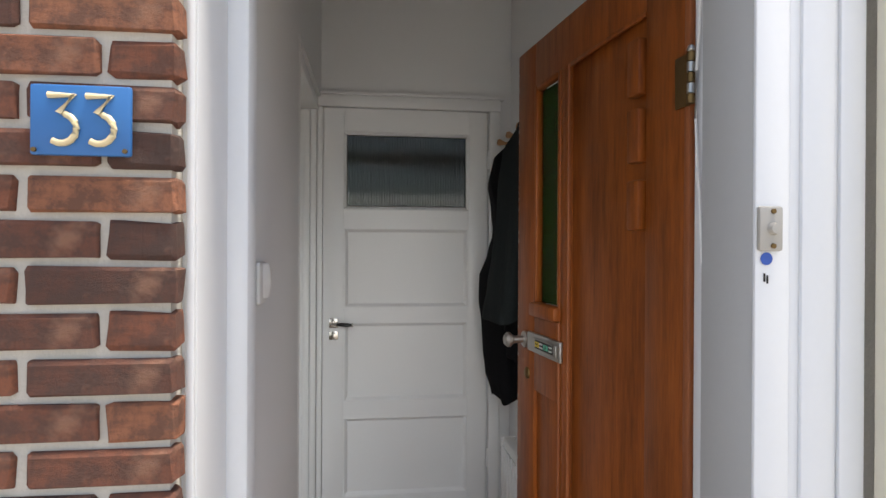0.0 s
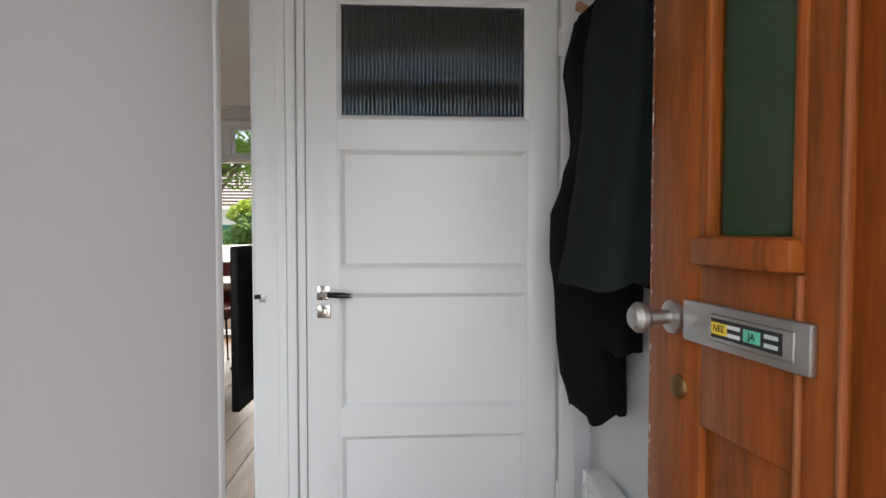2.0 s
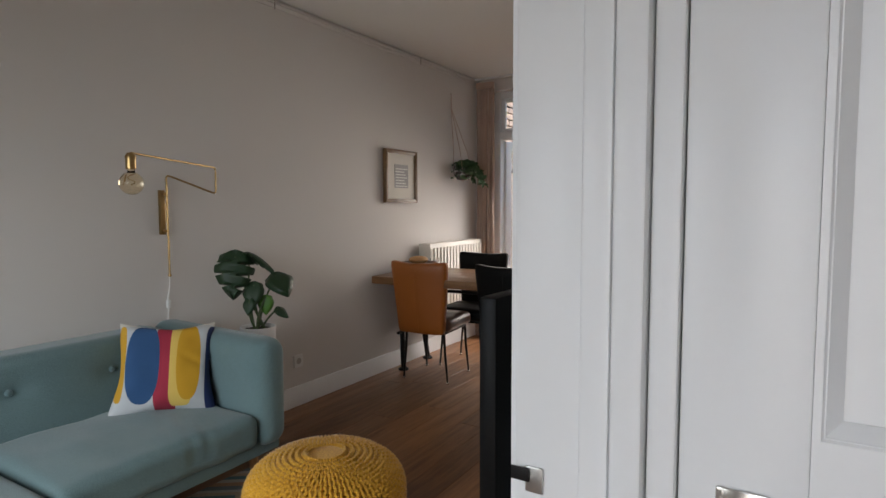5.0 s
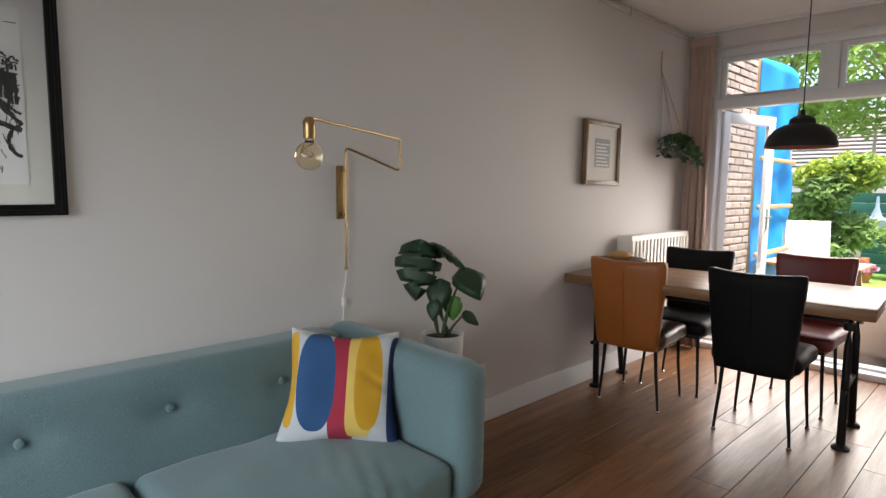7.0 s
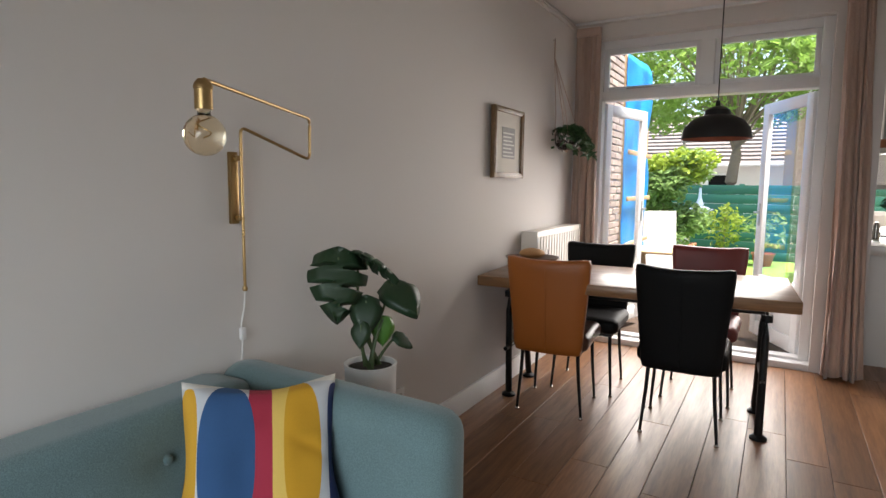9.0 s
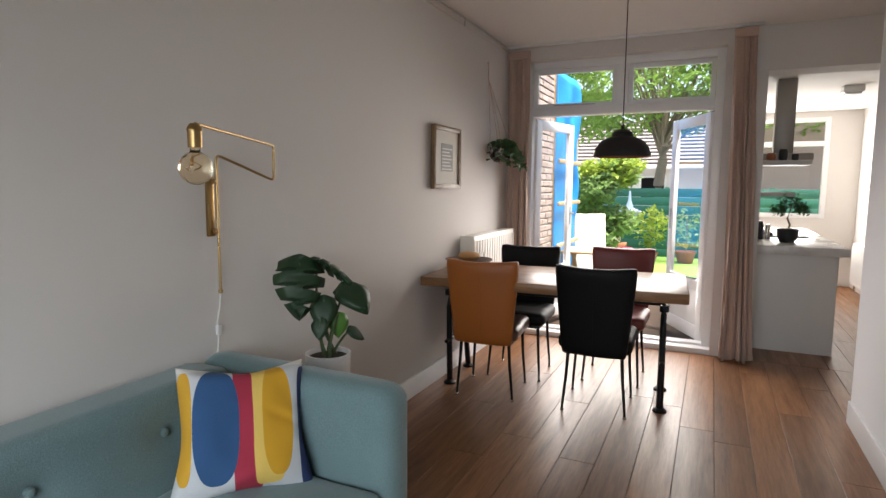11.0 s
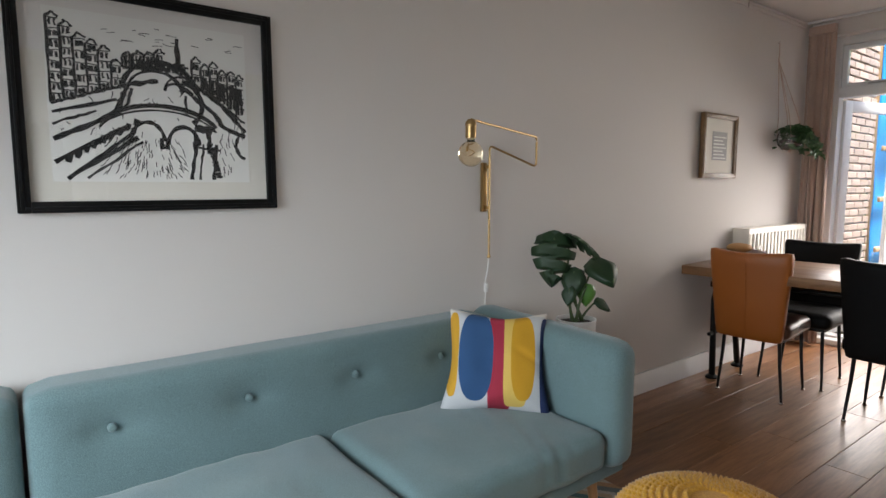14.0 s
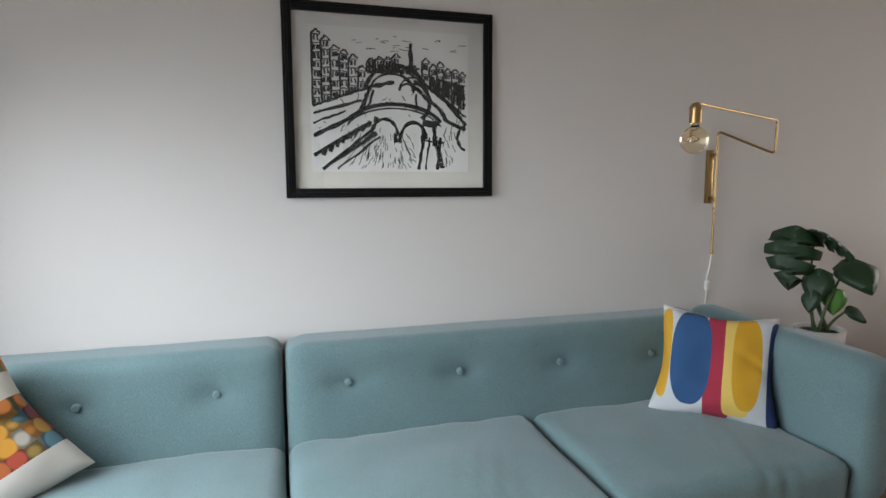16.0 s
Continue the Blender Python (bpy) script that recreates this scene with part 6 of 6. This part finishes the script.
scaf = thing("tarpaulin_screen", "blue tarpaulin stretched over a pale batten frame", "tarpaulin")
bm = bmesh.new()
rows = []
for i in range(25):
    y = 5.92 + 1.2 * i / 24
    row = []
    for j in range(41):
        z = -0.12 + 2.68 * j / 40
        row.append(bm.verts.new((-2.90 + 0.02 * math.sin(6.2 * z) * math.sin(9 * y) + 0.012 * noise.noise(Vector((y * 3, z * 3, 2))), y, z + 0.02 * math.sin(4 * y) * (j == 40))))
    rows.append(row)
for a, b in zip(rows, rows[1:]):
    for j in range(40):
        bm.faces.new((a[j], b[j], b[j + 1], a[j + 1]))
sheet = part("sheet", bm, BLUE_TARP, scaf, smooth=80)
sheet.modifiers.new("thickness", "SOLIDIFY").thickness = 0.004
for z in (0.15, 0.62, 1.09, 1.56):
    part("batten", box((-2.868, 5.92, z), (-2.845, 7.04, z + 0.045), 0.003), PINE, scaf)
for y in (5.93, 7.08):
    part("upright", box((-2.95, y, -0.12), (-2.91, y + 0.04, 2.55), 0.003), PINE, scaf)

bigboard = thing("white_board_panel", "large white board leaning on the trestle", "board", Matrix.Translation((-3.0, 7.85, -0.10)) @ Matrix.Rotation(radians(35), 4, "Z"))
part("board", turned(box((-0.42, -0.012, 0.0), (0.42, 0.012, 1.02), 0.003), Matrix.Rotation(radians(-6), 4, "X")), BOARD_WHITE, bigboard)
part("back_leg", rod((0.0, 0.35, 0.0), (0.0, 0.10, 0.75), 0.015), PINE, bigboard)
gt = thing("garden_table", "wooden trestle garden table on the deck", "garden table", Matrix.Translation((-2.45, 6.45, -0.055)))
for k in range(6):
    part("top_slat", box((-0.42, -0.30 + 0.10 * k, 0.60), (0.42, -0.21 + 0.10 * k, 0.625), 0.003), PINE, gt)
for x in (-0.34, 0.34):
    part("leg", turned(box((-0.02, -0.02, 0), (0.02, 0.02, 0.72), 0.003), Matrix.Translation((x, -0.26, 0)) @ Matrix.Rotation(radians(-35), 4, "X")), PINE, gt)
    part("leg", turned(box((-0.0199, -0.02, 0), (0.0199, 0.02, 0.72), 0.003), Matrix.Translation((x + 0.041, 0.26, 0)) @ Matrix.Rotation(radians(35), 4, "X")), PINE, gt)
    part("rail", box((x - 0.02, -0.24, 0.575), (x + 0.02, 0.24, 0.599), 0.002), PINE, gt)


def scatter(rng, n, c, r, power=1.0):
    out = []
    for _ in range(n):
        d = Vector((rng.gauss(0, 1), rng.gauss(0, 1), rng.gauss(0, 1))).normalized() * rng.random() ** (1 / 3 * power)
        out.append((c[0] + d.x * r[0], c[1] + d.y * r[1], c[2] + d.z * r[2]))
    return out


def tree(name, label, at, height, trunk_r, crown, leaves, size, material, seed, lean=0.0):
    """Tapered trunk, limbs and a crown of uneven clumps of leaves."""
    rng = random.Random(seed)
    t = thing(name, label, "tree", Matrix.Translation(at))
    fork = height * 0.36
    part("trunk", pipe([(lean * k / 10 + 0.05 * math.sin(k), 0.04 * math.cos(k * 1.3), fork * 1.15 * k / 10) for k in range(11)], lambda s: trunk_r * (1.15 - 0.45 * s), sides=14), BARK, t)
    pts = []
    for k in range(crown):
        a = math.tau * k / crown + rng.uniform(-0.4, 0.4)
        rad = height * rng.uniform(0.12, 0.36)
        z = fork + (height - fork) * rng.uniform(0.12, 0.95)
        tip = Vector((rad * math.cos(a) + lean, rad * math.sin(a), z))
        base = Vector((lean, 0, fork * rng.uniform(0.8, 1.1)))
        part("limb", pipe([base.lerp(tip, s) + Vector((0, 0, 0.15 * math.sin(math.pi * s))) for s in (0, 0.25, 0.5, 0.75, 1.0)], lambda s: trunk_r * 0.27 * (1 - 0.8 * s), sides=8), BARK, t)
        cr = height * rng.uniform(0.10, 0.19)
        pts += scatter(rng, leaves // crown, tip, (cr * 1.25, cr * 1.25, cr * 0.75), 0.8)
    leaf_cloud("crown", pts, size, material, t, seed)
    return t


tree("tree", "tall leafy maple tree behind the green fence", (-2.45, 14.2, -0.15), 7.2, 0.13, 30, 15000, 0.085, FOLIAGE, 4)
tree("tree", "leafy tree in the gardens behind the fence", (-6.4, 17.5, -0.15), 7.4, 0.2, 24, 12000, 0.11, FOLIAGE, 9)
tree("tree", "leafy tree in the gardens behind the fence", (2.6, 16.5, -0.15), 7.4, 0.2, 20, 9000, 0.11, FOLIAGE, 14)
rng = random.Random(40)
hedge = thing("ivy_hedge", "thick ivy covered hedge beside the garden path", "hedge")
part("stem", pipe([(-3.15, 9.9, -0.15), (-3.1, 9.92, 0.6), (-3.18, 9.9, 1.3)], 0.06), BARK, hedge)
leaf_cloud("leaves", [p for k in range(12) for p in scatter(rng, 420, (-3.45 + 0.14 * (k % 6), 9.9 + rng.uniform(-0.2, 0.2), 0.15 + 0.28 * (k // 2)), (0.32, 0.30, 0.30))], 0.055, IVY, hedge, 41)
leaf_cloud("young_leaves", [p for k in range(6) for p in scatter(rng, 150, (-3.4 + 0.16 * k, 9.8, 1.55 + rng.uniform(-0.1, 0.15)), (0.25, 0.25, 0.18))], 0.06, HEDGE_YELLOW, hedge, 43)


def potted(name, at, r, h, pot_mat, leaf_mat, label, spread, tall, n, size, seed):
    rng = random.Random(seed)
    p = thing(name, label, "potted plant", Matrix.Translation(at))
    part("pot", lathe([(0, 0), (r * 0.72, 0), (r, h), (r * 1.05, h), (r * 1.05, h * 0.88), (r * 0.93, h * 0.88), (0, h * 0.85)], sides=24), pot_mat, p)
    part("stem", pipe([(0, 0, h * 0.8), (0.01, 0, h + tall * 0.4), (0, 0.01, h + tall * 0.8)], 0.012), BARK, p)
    leaf_cloud("leaves", scatter(rng, n, (0, 0, h + tall * 0.55), (spread, spread, tall * 0.5)), size, leaf_mat, p, seed)
    return p


potted("shrub", (-2.35, 11.3, -0.10), 0.14, 0.16, TERRACOTTA, HEDGE_YELLOW, "yellow-green fruit shrub in a terracotta pot", 0.34, 0.85, 260, 0.06, 51)
potted("shrub", (-1.72, 11.2, -0.10), 0.18, 0.22, TERRACOTTA, IVY, "wide terracotta pot with a loose green shrub", 0.34, 0.75, 130, 0.06, 52)
potted("potted_grass", (-3.0, 11.2, 0.22), 0.13, 0.2, PORCELAIN, IVY, "white pot of green grassy herbs on a crate", 0.24, 0.20, 240, 0.05, 53)
solid("crate", box((-3.2, 11.0, -0.10), (-2.8, 11.4, 0.219), 0.01), TERRACOTTA, "red-brown wooden crate under the herb pot", "crate")
potted("flower_pot", (-2.75, 10.6, -0.10), 0.12, 0.14, TERRACOTTA, plain("pink_blossom", (0.55, 0.16, 0.28), 0.7, vary=0.4), "terracotta pot of pink flowers", 0.20, 0.16, 140, 0.035, 54)
lant = thing("hanging_basket", "pale blue hanging basket on the green fence", "hanging basket", Matrix.Translation((-2.85, 11.95, 0.62)))
part("basket", lathe([(0, 0), (0.10, 0.02), (0.18, 0.12), (0.19, 0.2), (0.08, 0.26), (0.03, 0.42), (0.02, 0.60), (0, 0.60)], sides=24), plain("pale_blue", (0.45, 0.52, 0.66), 0.7), lant)
leaf_cloud("blossom", scatter(random.Random(61), 140, (0, 0, 0.16), (0.24, 0.16, 0.1)), 0.035, plain("lilac_blossom", (0.50, 0.52, 0.66), 0.7), lant, 61)
part("bracket", rod((0, 0.02, 0.60), (0, 0.08, 0.62), 0.01), IRON, lant)
bl = thing("garden_bench", "blue painted slatted garden bench on the lawn", "bench", Matrix.Translation((-0.85, 9.9, -0.10)) @ Matrix.Rotation(radians(90), 4, "Z"))
for k in range(4):
    part("seat_slat", box((-0.6, 0.02 + 0.1 * k, 0.42), (0.6, 0.10 + 0.1 * k, 0.445), 0.003), BLUE_PAINT, bl)
for k in range(9):
    part("back_slat", box((-0.56 + 0.13 * k, -0.02, 0.47), (-0.49 + 0.13 * k, 0.0, 0.84), 0.003), BLUE_PAINT, bl)
part("top_rail", box((-0.62, -0.03, 0.841), (0.62, 0.012, 0.90), 0.004), BLUE_PAINT, bl)
for x in (-0.58, 0.52):
    for y in (0.0, 0.36):
        part("leg", box((x, y, 0.0), (x + 0.06, y + 0.05, 0.419), 0.003), BLUE_PAINT, bl)


def row_house(at, width, depth, eave, ridge, label, wall_mat, windows):
    """A low house with a tiled roof, seen over the fence."""
    h = thing("house", label, "house", Matrix.Translation(at))
    part("wall", box((-width / 2, 0, 0), (width / 2, depth, eave)), wall_mat, h)
    bm = bmesh.new()
    v = [bm.verts.new(p) for p in ((-width / 2 - 0.2, -0.3, eave - 0.1), (width / 2 + 0.2, -0.3, eave - 0.1), (width / 2 + 0.2, depth / 2, ridge), (-width / 2 - 0.2, depth / 2, ridge), (-width / 2 - 0.2, depth + 0.3, eave - 0.1), (width / 2 + 0.2, depth + 0.3, eave - 0.1))]
    for f in ((0, 1, 2, 3), (3, 2, 5, 4), (0, 3, 4), (1, 5, 2), (0, 4, 5, 1)):
        bm.faces.new([v[k] for k in f])
    roof = part("roof", bm, ROOF_TILE, h, "grey tiled roof", None)
    n = 14
    for k in range(n):
        s0 = k / n
        y, z = -0.3 + (depth / 2 + 0.3) * s0, eave - 0.1 + (ridge - eave + 0.1) * s0
        part("tile_course", box((-width / 2 - 0.2, y - 0.02, z + 0.01), (width / 2 + 0.2, y + (depth / 2 + 0.3) / n, z + 0.07), 0.01), ROOF_TILE, roof)
    part("gutter", box((-width / 2 - 0.2, -0.42, eave - 0.16), (width / 2 + 0.2, -0.30, eave - 0.06), 0.02), WHITE, h)
    for x in windows:
        w = part("window", box((x - 0.5, -0.03, eave * 0.38), (x + 0.5, -0.001, eave * 0.82), 0.004), WHITE, h)
        part("pane", box((x - 0.43, -0.036, eave * 0.38 + 0.07), (x + 0.43, -0.0305, eave * 0.82 - 0.07)), TV_BLACK, w)
    return h


row_house((-4.5, 24, -0.15), 16, 6, 2.3, 4.4, "low white rendered houses with grey tiled roofs", RENDER_WHITE, (-5, -2, 1, 4))
nb = thing("house", "pinkish rendered neighbouring house with flat roof", "house", Matrix.Translation((0.4, 17.0, -0.15)))
part("wall", box((-1.9, 0, 0), (2.4, 5, 4.75)), PINK_RENDER, nb)
part("roof_edge", box((-2.0, -0.1, 4.751), (2.5, 5.1, 4.93), 0.01), HOOD_GREY, nb)
w = part("window", box((-1.5, -0.03, 3.0), (-0.6, -0.001, 4.2), 0.004), WHITE, nb)
part("pane", box((-1.42, -0.036, 3.08), (-0.68, -0.0305, 4.12)), TV_BLACK, w)
lp = thing("street_lamp", "grey street lamp post behind the gardens", "street lamp", Matrix.Translation((-4.3, 20.0, -0.15)))
part("pole", rod((0, 0, 0), (0, 0, 4.4), 0.06, 0.04), HOOD_GREY, lp)
part("lamp_head", box((-0.45, -0.09, 4.35), (0.12, 0.09, 4.46), 0.03), HOOD_GREY, lp)


# ---- pieces: planks and bricks ----
def shared_piece(name, me, at, parent):
    ob = new(name, me)
    ob.location, ob.parent = at, parent
    return ob


def bevelled_block(name, sx, sy, sz, bev, material):
    return mesh_of(name, box((0, 0, 0), (sx, sy, sz), bev, segments=1), material)


PW = 0.171
rng = random.Random(70)
lengths = [1.35, 1.75, 2.1, 2.4]
plank_mesh = {(L, w): bevelled_block("plank", w, L - 0.0025, 0.0145, 0.0010, FLOOR_WOOD) for L in lengths for w in (PW - 0.0025,)}


def lay_planks(x0, x1, y0, y1, offset):
    x = x0
    while x < x1 - 0.02:
        w = min(PW, x1 - x)
        y = y0 - rng.uniform(0, 1.2)
        while y < y1:
            L = rng.choice(lengths)
            a, b = max(y, y0), min(y + L, y1)
            y += L
            if b - a < 0.03:
                continue
            if abs(b - a - L) < 1e-6 and abs(w - PW) < 1e-6:
                shared_piece("plank", plank_mesh[L, PW - 0.0025], (x, a, -0.0145), floor)
            else:
                shared_piece("plank", bevelled_block("plank", w - 0.0025, b - a - 0.0025, 0.0145, 0.0010, FLOOR_WOOD), (x, a, -0.0145), floor)
        x += w


lay_planks(-2.956 + 0.047 - PW + 0.001 + 0.123, EX + 0.10, -1.72, 4.50, 0)
lay_planks(-0.46, 0.95, 3.42, 4.50, 0)
lay_planks(-0.999, 0.40, 4.50, 8.80, 0)
lay_planks(-0.40, 0.53, -1.72, 0.0, 0)


def rough_block(name, a, b, c, bevel, mat_):
    """A hand-moulded brick: uneven corners and arrises."""
    me = bevelled_block(name, a, b, c, bevel, mat_)
    for v in me.vertices:
        v.co += Vector((rng.uniform(-0.003, 0.003), rng.uniform(-0.0015, 0.0015), rng.uniform(-0.0026, 0.0026)))
    return me


def lay_bricks(wall, place, length, z0, z1, bl, bh, joint, mat_, name="brick"):
    """Stretcher bond along u; place(u, z) gives the corner of a brick."""
    meshes = {}
    k, z = 0, z0
    while z < z1:
        u = -(bl + joint) * 0.5 * (k % 2)
        while u < length:
            a, b = max(0.0, u), min(length, u + bl)
            if b - a > 0.03:
                key = round(b - a, 3)
                if key not in meshes:
                    meshes[key] = [rough_block(name, b - a, 0.035, bh, 0.0035 + 0.0010 * q, mat_) for q in range(4)]
                ob = shared_piece(name, meshes[key][rng.randrange(4)], (0, 0, 0), wall)
                ob.matrix_basis = place(a, z) @ pose(0, rng.uniform(-0.002, 0.002), 0, rng.uniform(-0.4, 0.4), 0, rng.uniform(-0.4, 0.4))
            u += bl + joint
        z += bh + joint
        k += 1


facade = bpy.data.objects["wall_facade_backing"]
lay_bricks(facade, lambda u, z: pose(-1.171 + u, -2.010, z), 0.767, 0.3386, 2.75, 0.184, 0.0480, 0.0103, RED_BRICK)
nwall = wall_with_holes("wall_neighbour", "x", -3.16, 0.20, (4.78, 5.92), (-0.15, 3.4), [], MORTAR, "beige brick garden wall of the neighbouring house")
lay_bricks(nwall, lambda u, z: Matrix.Translation((-2.958, 4.79 + u, z)) @ Matrix.Rotation(radians(90), 4, "Z") @ pose(0, -0.035, 0), 1.12, -0.10, 3.35, 0.205, 0.055, 0.012, BEIGE_BRICK)
